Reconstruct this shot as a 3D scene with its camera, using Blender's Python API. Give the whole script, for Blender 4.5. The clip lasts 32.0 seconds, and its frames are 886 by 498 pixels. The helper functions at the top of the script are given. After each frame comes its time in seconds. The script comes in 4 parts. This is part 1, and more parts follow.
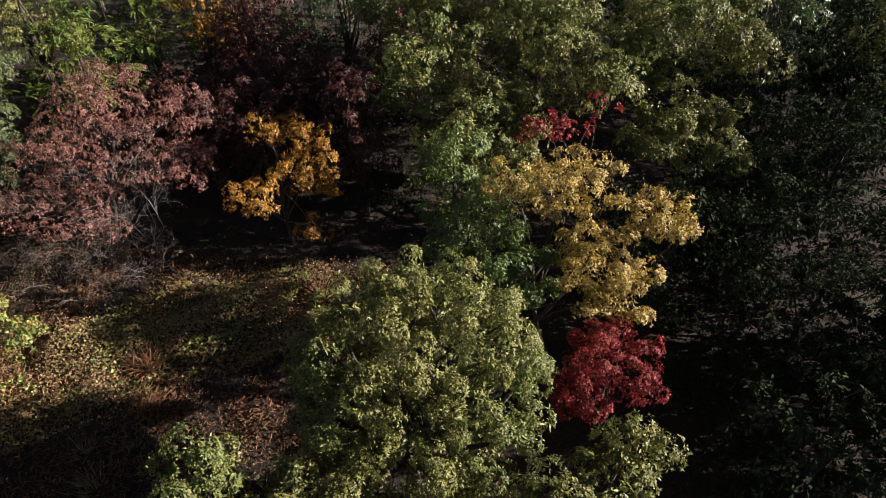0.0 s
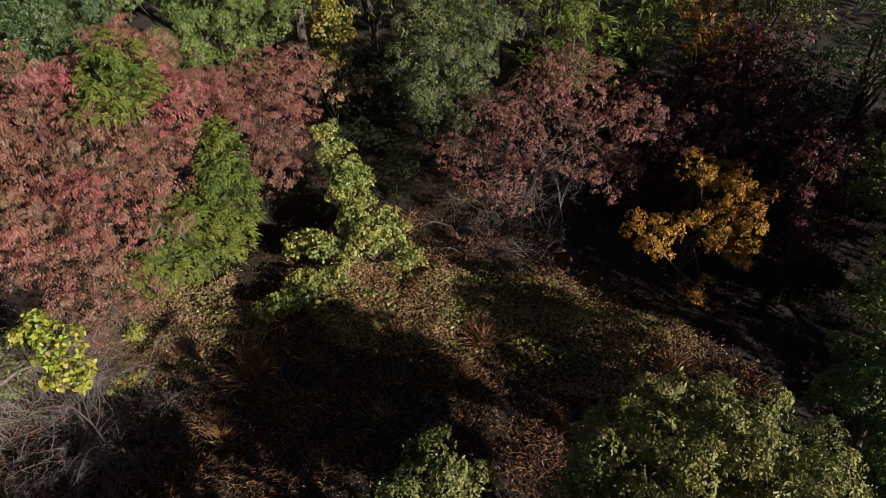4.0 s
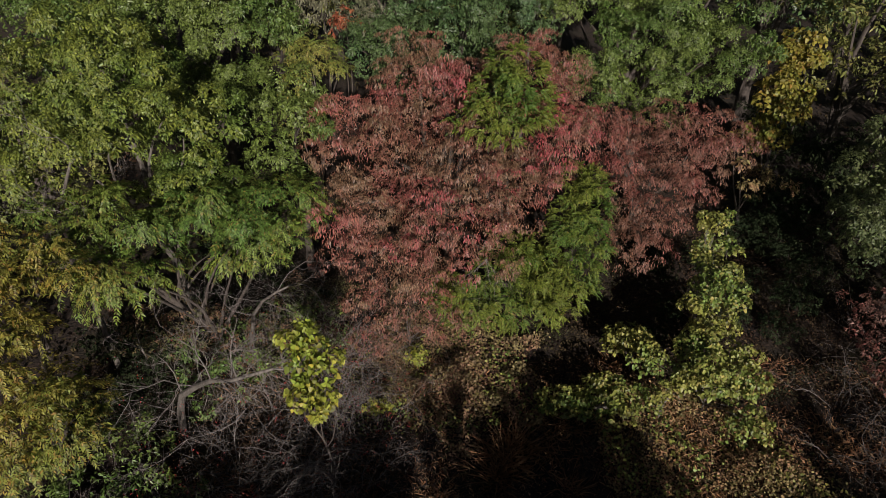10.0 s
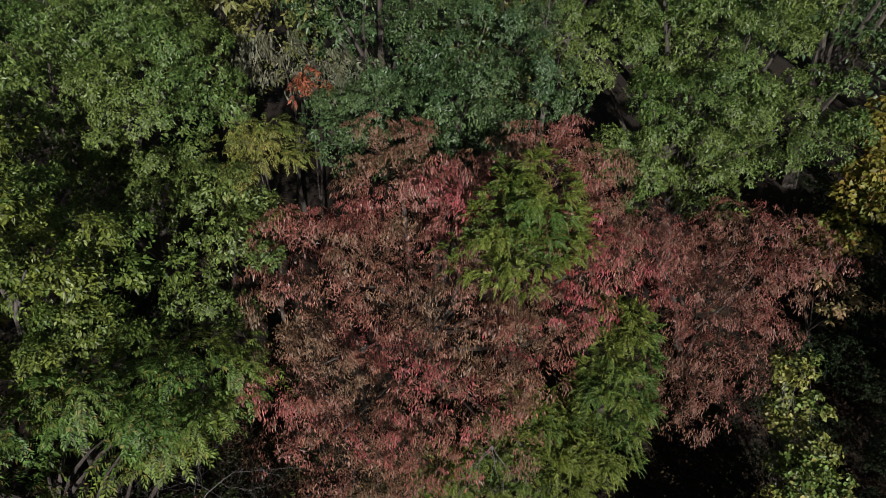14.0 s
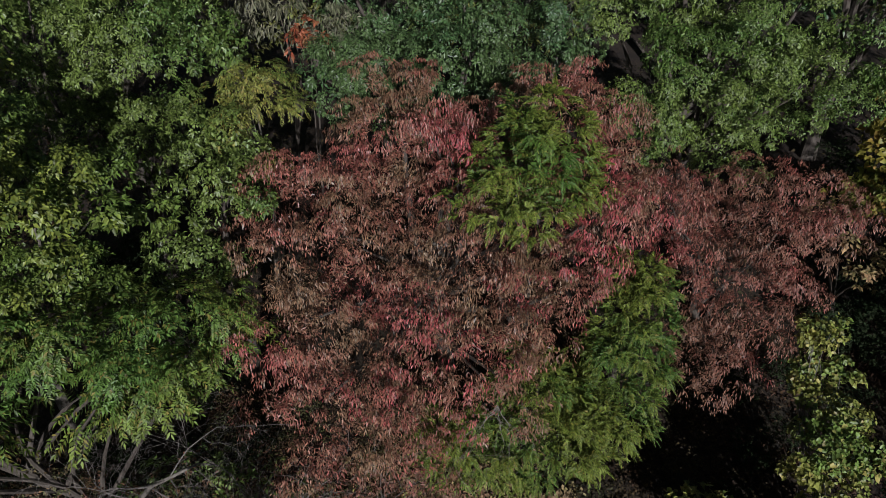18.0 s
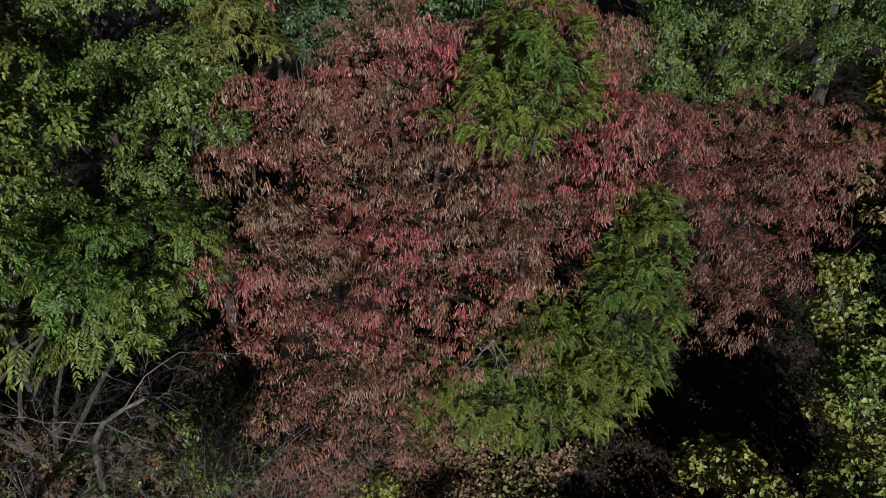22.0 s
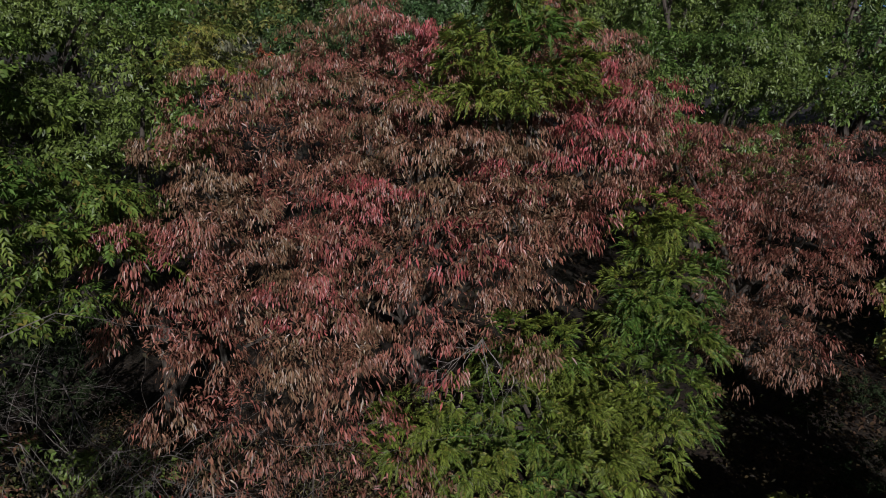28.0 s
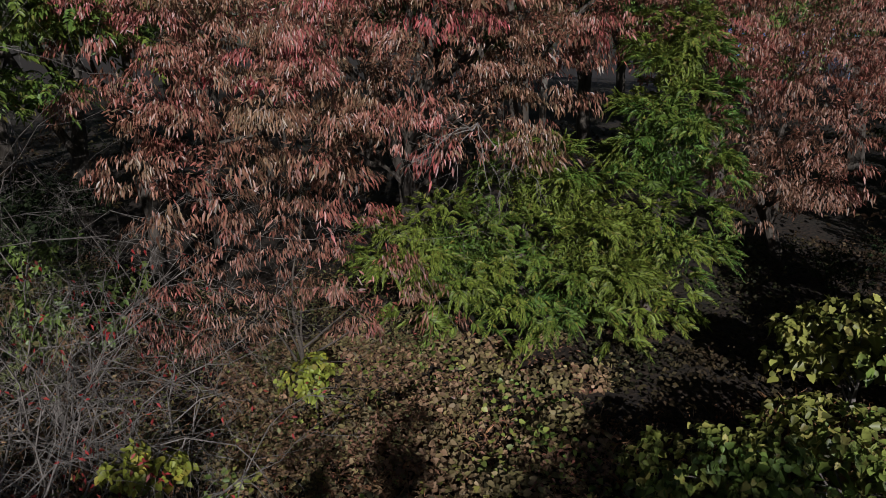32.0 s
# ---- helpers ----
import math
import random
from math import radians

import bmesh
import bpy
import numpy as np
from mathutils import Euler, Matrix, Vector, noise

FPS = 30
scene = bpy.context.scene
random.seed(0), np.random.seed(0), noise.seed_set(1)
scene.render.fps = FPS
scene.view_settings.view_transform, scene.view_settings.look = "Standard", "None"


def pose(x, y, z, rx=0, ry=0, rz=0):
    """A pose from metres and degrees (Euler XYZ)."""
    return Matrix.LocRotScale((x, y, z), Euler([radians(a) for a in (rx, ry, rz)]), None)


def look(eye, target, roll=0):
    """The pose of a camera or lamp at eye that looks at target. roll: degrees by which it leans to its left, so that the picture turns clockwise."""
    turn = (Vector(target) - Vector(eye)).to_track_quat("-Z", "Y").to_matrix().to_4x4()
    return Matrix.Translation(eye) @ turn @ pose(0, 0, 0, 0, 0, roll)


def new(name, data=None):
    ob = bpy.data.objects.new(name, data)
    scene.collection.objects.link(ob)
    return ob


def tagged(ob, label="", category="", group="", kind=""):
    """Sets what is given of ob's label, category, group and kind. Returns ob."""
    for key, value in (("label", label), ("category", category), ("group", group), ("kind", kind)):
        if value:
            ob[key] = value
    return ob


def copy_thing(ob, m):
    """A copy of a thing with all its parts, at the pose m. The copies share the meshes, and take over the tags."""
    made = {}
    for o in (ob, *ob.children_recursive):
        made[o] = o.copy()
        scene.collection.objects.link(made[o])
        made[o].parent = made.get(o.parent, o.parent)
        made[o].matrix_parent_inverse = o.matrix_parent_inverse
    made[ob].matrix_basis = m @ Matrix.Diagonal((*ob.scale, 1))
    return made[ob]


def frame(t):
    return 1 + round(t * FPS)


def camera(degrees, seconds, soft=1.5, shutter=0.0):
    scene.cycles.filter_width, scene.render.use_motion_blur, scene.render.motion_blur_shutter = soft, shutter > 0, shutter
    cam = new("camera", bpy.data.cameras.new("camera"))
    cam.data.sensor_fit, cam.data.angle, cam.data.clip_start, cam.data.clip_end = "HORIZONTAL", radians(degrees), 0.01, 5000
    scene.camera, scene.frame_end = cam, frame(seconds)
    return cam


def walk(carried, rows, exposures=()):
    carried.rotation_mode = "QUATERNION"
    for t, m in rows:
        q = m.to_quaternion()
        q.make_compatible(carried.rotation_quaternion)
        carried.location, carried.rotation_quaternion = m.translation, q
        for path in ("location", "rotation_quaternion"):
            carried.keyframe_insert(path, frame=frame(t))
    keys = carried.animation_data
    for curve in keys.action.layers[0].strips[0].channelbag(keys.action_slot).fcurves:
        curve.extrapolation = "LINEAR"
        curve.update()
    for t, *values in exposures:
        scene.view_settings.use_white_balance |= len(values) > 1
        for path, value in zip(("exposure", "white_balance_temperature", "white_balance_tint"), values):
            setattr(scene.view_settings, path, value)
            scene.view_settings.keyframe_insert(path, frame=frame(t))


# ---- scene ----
cam = camera(66.5, 32.0, 0.6)
PATH = [
    (0, (-4.493, -17.805, 13.206), (3.122, -16.705, 6.818), 0.59),
    (1, (-4.041, -17.934, 13.157), (3.265, -15.551, 6.759), 0.26),
    (2, (-3.534, -17.936, 13.117), (3.157, -14.171, 6.710), 0.02),
    (3, (-3.027, -17.857, 13.085), (2.784, -12.849, 6.670), -0.28),
    (3.5, (-2.799, -17.785, 13.057), (2.493, -12.228, 6.645), -0.36),
    (5.5, (-2.093, -17.351, 12.448), (0.680, -10.029, 6.227), -0.54),
    (6, (-1.895, -17.217, 12.353), (0.128, -9.623, 6.169), -0.57),
    (7, (-1.558, -16.853, 12.339), (-0.674, -9.044, 6.155), -0.31),
    (8, (-1.241, -16.284, 12.299), (-0.864, -8.430, 6.121), -0.31),
    (9, (-1.036, -15.451, 12.300), (-0.976, -7.601, 6.106), -0.09),
    (10, (-0.871, -14.486, 12.318), (-0.871, -6.646, 6.111), 0.03),
    (11, (-0.764, -13.156, 12.305), (-0.762, -5.320, 6.093), 0.12),
    (12, (-0.729, -11.561, 12.345), (-0.715, -3.762, 6.085), 0.32),
    (13, (-0.746, -10.156, 12.189), (-0.702, -2.340, 5.952), 0.49),
    (13.5, (-0.759, -9.624, 12.108), (-0.702, -1.810, 5.868), 0.54),
    (15.5, (-0.858, -9.056, 11.684), (-0.787, -1.256, 5.427), 0.72),
    (16, (-0.830, -9.055, 11.527), (-0.786, -1.263, 5.259), 0.76),
    (17, (-0.776, -9.080, 11.238), (-0.766, -1.303, 4.951), 0.79),
    (18, (-0.733, -9.173, 10.921), (-0.748, -1.385, 4.647), 0.62),
    (19, (-0.724, -9.332, 10.490), (-0.724, -1.509, 4.260), 0.48),
    (20, (-0.698, -9.443, 10.038), (-0.687, -1.605, 3.828), 0.20),
    (21, (-0.672, -9.496, 9.548), (-0.637, -1.576, 3.443), 0.11),
    (21.5, (-0.638, -9.503, 9.325), (-0.607, -1.519, 3.303), -0.03),
    (22, (-0.604, -9.486, 9.114), (-0.577, -1.375, 3.265), -0.16),
    (22.5, (-0.581, -9.443, 8.893), (-0.550, -1.038, 3.475), -0.30),
    (23, (-0.535, -9.391, 8.656), (-0.515, -0.721, 3.673), -0.37),
    (24, (-0.445, -9.311, 8.135), (-0.454, -0.179, 4.058), -0.69),
    (24.5, (-0.439, -9.272, 7.901), (-0.429, 0.044, 4.265), -0.74),
    (26.5, (-0.321, -9.190, 6.712), (-0.315, 0.338, 3.678), -0.21),
    (27, (-0.327, -9.202, 6.377), (-0.310, 0.338, 3.377), -0.22),
    (28, (-0.291, -9.194, 5.782), (-0.312, 0.337, 2.757), -0.38),
    (29, (-0.239, -9.196, 5.182), (-0.235, 0.331, 2.141), -0.25),
    (30, (-0.173, -9.170, 4.745), (-0.259, 0.291, 1.505), 0.03),
    (31, (-0.140, -9.161, 4.273), (-0.280, 0.273, 0.960), 0.06),
    (32, (-0.055, -9.223, 3.571), (-0.324, 0.295, 0.514), -0.41),
]
walk(cam, [(t, look(eye, target, roll)) for t, eye, target, roll in PATH],
     exposures=[(0, 1.2, 6600, 20), (3, 0.66, 6650, 20), (6, 0.2, 6700, 19), (9, -0.1, 6600, 18), (13, -0.25, 6200, 14), (16, -0.26, 5820, 12), (20, -0.36, 5780, 12), (24, -0.52, 5850, 11), (27, -0.7, 5950, 13), (32, -0.42, 5900, 11)])

# ---- sky, sun, exposure ----
SUN_EL, SUN_AZ = radians(24.2), math.atan2(0.16, -1.0)      # sunlight comes from (0.16, -1)
world = bpy.data.worlds.new("sky")
scene.world = world
world.use_nodes = True
wn = world.node_tree.nodes
sky = wn.new("ShaderNodeTexSky")
sky.sky_type, sky.sun_disc, sky.sun_elevation, sky.sun_rotation = "NISHITA", False, SUN_EL, SUN_AZ
wn["Background"].inputs["Strength"].default_value = 0.023
world.node_tree.links.new(sky.outputs[0], wn["Background"].inputs[0])
sun = new("sun", bpy.data.lights.new("sun", "SUN"))
sun.data.energy, sun.data.angle, sun.data.color = 5.0, radians(0.53), (1.0, 0.95, 0.89)
sun.matrix_world = look((0, 0, 0), (-math.sin(SUN_AZ) * math.cos(SUN_EL), -math.cos(SUN_AZ) * math.cos(SUN_EL), -math.sin(SUN_EL)))


# ---- materials ----
def node_mat(name):
    m = bpy.data.materials.new(name)
    m.use_nodes = True
    return m, m.node_tree.nodes, m.node_tree.links, m.node_tree.nodes["Principled BSDF"]


def ramp(nodes, stops):
    r = nodes.new("ShaderNodeValToRGB")
    e = r.color_ramp.elements
    while len(e) < len(stops):
        e.new(0.5)
    for k, (p, c) in zip(e, stops):
        k.position, k.color = p, (*c, 1)
    return r


def leaf_mat(name, a, b, c, patch=0.7, rough=0.5, glow=0.15, seed=0.0, spread=0.55, spec=0.4, high=None):
    """Leaves from colour a to b by patches of that size, each leaf leaning to c by chance."""
    m, nd, ln, bsdf = node_mat(name)
    geo = nd.new("ShaderNodeNewGeometry")
    tex = nd.new("ShaderNodeTexNoise")
    tex.noise_dimensions = "4D"
    tex.inputs["W"].default_value, tex.inputs["Scale"].default_value, tex.inputs["Detail"].default_value = seed, patch, 3
    ln.new(geo.outputs["Position"], tex.inputs["Vector"])
    r1 = ramp(nd, [(0.40, a), (0.55, b)] + ([(0.66, high)] if high else []))
    ln.new(tex.outputs["Fac"], r1.inputs[0])
    sel = nd.new("ShaderNodeMapRange")
    sel.inputs[1].default_value, sel.inputs[2].default_value, sel.inputs[4].default_value = 1 - spread, 1.0, 0.85
    ln.new(geo.outputs["Random Per Island"], sel.inputs[0])
    mix = nd.new("ShaderNodeMix")
    mix.data_type = "RGBA"
    ln.new(sel.outputs[0], mix.inputs[0])
    ln.new(r1.outputs[0], mix.inputs[6])
    mix.inputs[7].default_value = (*c, 1)
    # light and dark leaves, by chance
    wn_ = nd.new("ShaderNodeTexWhiteNoise")
    wn_.noise_dimensions = "1D"
    ln.new(geo.outputs["Random Per Island"], wn_.inputs["W"])
    val = nd.new("ShaderNodeMapRange")
    val.inputs[3].default_value, val.inputs[4].default_value = 0.4, 1.6
    ln.new(wn_.outputs["Value"], val.inputs[0])
    hsv = nd.new("ShaderNodeHueSaturation")
    ln.new(val.outputs[0], hsv.inputs["Value"])
    ln.new(mix.outputs[2], hsv.inputs["Color"])
    ln.new(hsv.outputs[0], bsdf.inputs["Base Color"])
    bsdf.inputs["Roughness"].default_value = rough
    bsdf.inputs["Specular IOR Level"].default_value = spec
    tr = nd.new("ShaderNodeBsdfTranslucent")
    ln.new(hsv.outputs[0], tr.inputs[0])
    ms = nd.new("ShaderNodeMixShader")
    ms.inputs[0].default_value = glow
    ln.new(bsdf.outputs[0], ms.inputs[1])
    ln.new(tr.outputs[0], ms.inputs[2])
    ln.new(ms.outputs[0], nd["Material Output"].inputs[0])
    return m


def bark_mat(name, a, b, scale=6.0):
    m, nd, ln, bsdf = node_mat(name)
    geo = nd.new("ShaderNodeNewGeometry")
    mp = nd.new("ShaderNodeMapping")
    mp.inputs["Scale"].default_value = (1, 1, 0.25)
    ln.new(geo.outputs["Position"], mp.inputs[0])
    tex = nd.new("ShaderNodeTexNoise")
    tex.inputs["Scale"].default_value, tex.inputs["Detail"].default_value = scale * 3, 6
    ln.new(mp.outputs[0], tex.inputs["Vector"])
    r = ramp(nd, [(0.3, a), (0.7, b)])
    ln.new(tex.outputs["Fac"], r.inputs[0])
    ln.new(r.outputs[0], bsdf.inputs["Base Color"])
    bump = nd.new("ShaderNodeBump")
    bump.inputs["Strength"].default_value, bump.inputs["Distance"].default_value = 0.6, 0.02
    ln.new(tex.outputs["Fac"], bump.inputs["Height"])
    ln.new(bump.outputs[0], bsdf.inputs["Normal"])
    bsdf.inputs["Roughness"].default_value = 0.85
    return m


def ground_mat():
    m, nd, ln, bsdf = node_mat("leaf_litter_soil")
    geo = nd.new("ShaderNodeNewGeometry")
    big = nd.new("ShaderNodeTexNoise")
    big.inputs["Scale"].default_value, big.inputs["Detail"].default_value = 0.5, 5
    fine = nd.new("ShaderNodeTexNoise")
    fine.inputs["Scale"].default_value, fine.inputs["Detail"].default_value = 14, 6
    for t in (big, fine):
        ln.new(geo.outputs["Position"], t.inputs["Vector"])
    r1 = ramp(nd, [(0.35, (0.02, 0.014, 0.009)), (0.5, (0.036, 0.023, 0.014)), (0.68, (0.028, 0.024, 0.012))])
    ln.new(big.outputs["Fac"], r1.inputs[0])
    r2 = ramp(nd, [(0.3, (0.3, 0.3, 0.3)), (0.7, (1.4, 1.3, 1.2))])
    ln.new(fine.outputs["Fac"], r2.inputs[0])
    mul = nd.new("ShaderNodeMix")
    mul.data_type, mul.blend_type = "RGBA", "MULTIPLY"
    mul.inputs[0].default_value = 1
    ln.new(r1.outputs[0], mul.inputs[6])
    ln.new(r2.outputs[0], mul.inputs[7])
    ln.new(mul.outputs[2], bsdf.inputs["Base Color"])
    bump = nd.new("ShaderNodeBump")
    bump.inputs["Strength"].default_value, bump.inputs["Distance"].default_value = 0.9, 0.05
    ln.new(fine.outputs["Fac"], bump.inputs["Height"])
    ln.new(bump.outputs[0], bsdf.inputs["Normal"])
    bsdf.inputs["Roughness"].default_value = 0.95
    return m


M_RED = leaf_mat("red_leaves", (0.205, 0.118, 0.066), (0.275, 0.1, 0.072), (0.19, 0.148, 0.085), 0.8, 0.38, 0.12, seed=1.0, spread=0.35, spec=0.55, high=(0.31, 0.084, 0.075))
M_ROSE = leaf_mat("rose_red_leaves", (0.30, 0.08, 0.07), (0.37, 0.07, 0.078), (0.24, 0.11, 0.075), 2.5, 0.4, 0.14, seed=31.0, spread=0.5, spec=0.5)
M_RED2 = leaf_mat("rust_leaves", (0.195, 0.10, 0.06), (0.24, 0.088, 0.062), (0.20, 0.13, 0.085), 0.7, 0.42, 0.12, seed=4.0, spread=0.45, spec=0.5, high=(0.29, 0.07, 0.06))
M_PINK = leaf_mat("pink_brown_leaves", (0.16, 0.085, 0.065), (0.24, 0.088, 0.066), (0.19, 0.125, 0.09), 0.7, 0.45, 0.12, seed=2.0)
M_CEDAR = leaf_mat("cedar_fronds", (0.07, 0.135, 0.02), (0.14, 0.18, 0.025), (0.21, 0.165, 0.033), 0.9, 0.55, 0.12, seed=3.0, spread=0.18)
M_EVG = leaf_mat("glossy_evergreen_leaves", (0.085, 0.15, 0.03), (0.13, 0.18, 0.036), (0.16, 0.195, 0.055), 0.45, 0.42, 0.15, seed=5.0, spread=0.4, spec=0.5)
# grey-green, darker than the other evergreens to include partial shade
M_GREY = leaf_mat("shaded_grey_green_leaves", (0.07, 0.105, 0.036), (0.10, 0.125, 0.042), (0.14, 0.15, 0.065), 0.5, 0.45, 0.15, seed=24.0, spread=0.4)
M_BLUE = leaf_mat("blue_green_leaves", (0.05, 0.105, 0.034), (0.08, 0.132, 0.04), (0.12, 0.16, 0.07), 0.5, 0.4, 0.15, seed=6.0, spread=0.4, spec=0.5)
M_LIGHT = leaf_mat("light_green_leaves", (0.12, 0.185, 0.032), (0.18, 0.21, 0.034), (0.09, 0.14, 0.035), 0.5, 0.45, 0.14, seed=7.0, spec=0.45)
M_FERN = leaf_mat("drooping_green_leaflets", (0.10, 0.18, 0.034), (0.15, 0.2, 0.034), (0.23, 0.16, 0.04), 0.6, 0.45, 0.25, seed=8.0, spread=0.2)
M_YGREEN = leaf_mat("yellow_green_leaves", (0.17, 0.2, 0.035), (0.24, 0.21, 0.036), (0.27, 0.15, 0.035), 0.7, 0.5, 0.25, seed=9.0, spread=0.3)
M_YGREEN2 = leaf_mat("yellowing_green_leaves", (0.12, 0.175, 0.035), (0.19, 0.2, 0.04), (0.27, 0.2, 0.05), 0.9, 0.5, 0.2, seed=29.0, spread=0.3)
M_OLIVE = leaf_mat("olive_leaves", (0.13, 0.17, 0.045), (0.188, 0.195, 0.055), (0.235, 0.2, 0.06), 0.4, 0.42, 0.18, seed=10.0, spread=0.35, spec=0.3)
M_YELLOW = leaf_mat("golden_leaves", (0.42, 0.23, 0.03), (0.36, 0.17, 0.02), (0.22, 0.16, 0.035), 0.9, 0.55, 0.3, seed=11.0, spread=0.3)
M_OCHRE = leaf_mat("ochre_leaves", (0.52, 0.37, 0.085), (0.42, 0.30, 0.075), (0.24, 0.21, 0.06), 0.7, 0.5, 0.15, seed=12.0, spread=0.35)
M_CRIMSON = leaf_mat("crimson_leaves", (0.30, 0.03, 0.03), (0.36, 0.05, 0.045), (0.20, 0.05, 0.03), 0.9, 0.5, 0.3, seed=13.0)
# maroon foliage, its colour lowered to hold the shade it stands in
M_MAROON = leaf_mat("shaded_maroon_leaves", (0.075, 0.03, 0.03), (0.11, 0.036, 0.03), (0.085, 0.048, 0.03), 0.9, 0.5, 0.25, seed=14.0)
M_KUDZU = leaf_mat("vine_leaves", (0.13, 0.195, 0.04), (0.23, 0.235, 0.052), (0.32, 0.26, 0.075), 0.9, 0.45, 0.12, seed=15.0, spread=0.3)
M_LIME = leaf_mat("lime_leaves", (0.17, 0.24, 0.03), (0.23, 0.25, 0.035), (0.34, 0.27, 0.04), 1.2, 0.5, 0.15, seed=16.0, spread=0.3)
M_PALE = leaf_mat("pale_leaves", (0.10, 0.125, 0.06), (0.15, 0.15, 0.085), (0.24, 0.22, 0.15), 0.7, 0.5, 0.12, seed=17.0)
M_DRY = leaf_mat("dry_grass", (0.30, 0.14, 0.075), (0.36, 0.19, 0.09), (0.40, 0.27, 0.14), 0.5, 0.7, 0.12, seed=18.0)
M_LITTER = leaf_mat("creeper_leaves", (0.26, 0.195, 0.08), (0.31, 0.18, 0.09), (0.21, 0.20, 0.065), 0.8, 0.6, 0.12, seed=19.0)
M_BED = leaf_mat("withered_creeper_leaves", (0.2, 0.155, 0.072), (0.27, 0.165, 0.095), (0.24, 0.21, 0.075), 1.3, 0.6, 0.12, seed=27.0, spread=0.45)
M_BRUSH = leaf_mat("brush_leaves", (0.1, 0.1, 0.035), (0.17, 0.085, 0.05), (0.1, 0.13, 0.04), 1.3, 0.6, 0.12, seed=28.0, spread=0.4)
# brown undergrowth, with the shade under the trees darkened into its colour
M_UNDER = leaf_mat("shaded_undergrowth_leaves", (0.03, 0.036, 0.015), (0.055, 0.03, 0.018), (0.08, 0.058, 0.025), 0.35, 0.7, 0.12, seed=20.0, spec=0.2)
# near-black leaf colour that stands in for the shade on evergreens and shrubs
M_DARK = leaf_mat("shade_coloured_leaves", (0.02, 0.036, 0.014), (0.028, 0.04, 0.016), (0.04, 0.05, 0.024), 0.5, 0.8, 0.1, seed=23.0, spec=0.1)
M_STRAW = leaf_mat("pale_straw", (0.34, 0.24, 0.12), (0.42, 0.32, 0.17), (0.26, 0.26, 0.10), 0.9, 0.7, 0.2, seed=21.0)
M_ORANGE = leaf_mat("orange_red_leaves", (0.30, 0.08, 0.04), (0.34, 0.12, 0.05), (0.22, 0.12, 0.05), 0.9, 0.5, 0.15, seed=22.0)
M_BARK = bark_mat("grey_brown_bark", (0.04, 0.032, 0.026), (0.11, 0.09, 0.07))
M_PALEBARK = bark_mat("pale_bark", (0.08, 0.068, 0.055), (0.21, 0.185, 0.155))
M_TWIG = bark_mat("bare_grey_twigs", (0.11, 0.095, 0.082), (0.25, 0.22, 0.195), 9)
M_GROUND = ground_mat()


# ---- builders ----
RNG = np.random.default_rng(7)


def part(name, mesh, material, parent, label="", kind=""):
    """One mesh object, from a bmesh or a mesh, under a thing or a part."""
    if isinstance(mesh, bmesh.types.BMesh):
        bm, mesh = mesh, bpy.data.meshes.new(name)
        bm.to_mesh(mesh)
        bm.free()
    mesh.materials.append(material)
    ob = new(name, mesh)
    ob.parent = parent
    return tagged(ob, label, kind=kind)


def raw_mesh(name, verts, tris):
    me = bpy.data.meshes.new(name)
    n, k = len(verts), len(tris)
    me.vertices.add(n)
    me.vertices.foreach_set("co", np.ascontiguousarray(verts, dtype=np.float32).ravel())
    me.loops.add(3 * k)
    me.loops.foreach_set("vertex_index", np.ascontiguousarray(tris, dtype=np.int32).ravel())
    me.polygons.add(k)
    me.polygons.foreach_set("loop_start", np.arange(0, 3 * k, 3, dtype=np.int32))
    me.update(calc_edges=True)
    return me


def unit(v):
    return v / np.maximum(np.linalg.norm(v, axis=-1, keepdims=True), 1e-9)


def leaves(name, pos, axis, nrm, length, width, fold=0.25, droop=0.15, heart=False):
    """A mesh of folded leaves: each from its stalk at pos along axis, its face towards nrm; heart: with rounded shoulders."""
    axis = unit(axis)
    side = unit(np.cross(nrm, axis))
    up = np.cross(axis, side)
    length, width = np.broadcast_to(length, len(pos))[:, None], np.broadcast_to(width, len(pos))[:, None]
    if heart:
        at = lambda a, b, lift: pos + axis * length * a + side * width * b + up * width * lift  # noqa: E731
        low = np.array([0, 0, -1.0]) * length * droop
        v = np.stack([pos, at(-0.08, 0.3, fold * 0.4), at(0.22, 0.5, fold), at(0.62, 0.34, fold * 0.4) + low * 0.4, at(1.0, 0, 0) + low,
                      at(0.62, -0.34, fold * 0.4) + low * 0.4, at(0.22, -0.5, fold), at(-0.08, -0.3, fold * 0.4)], 1).reshape(-1, 3)
        i = np.arange(len(pos))[:, None] * 8
        return raw_mesh(name, v, np.concatenate([i + [0, k, k + 1] for k in range(1, 7)], 1).reshape(-1, 3))
    mid = pos + axis * length * 0.42
    tip = pos + axis * length + np.array([0, 0, -1.0]) * length * droop
    v = np.stack([pos, mid + side * width / 2 + up * width * fold, tip, mid - side * width / 2 + up * width * fold], 1).reshape(-1, 3)
    i = np.arange(len(pos))[:, None] * 4
    t = np.concatenate([i + [0, 1, 2], i + [0, 2, 3]], 1).reshape(-1, 3)
    return raw_mesh(name, v, t)


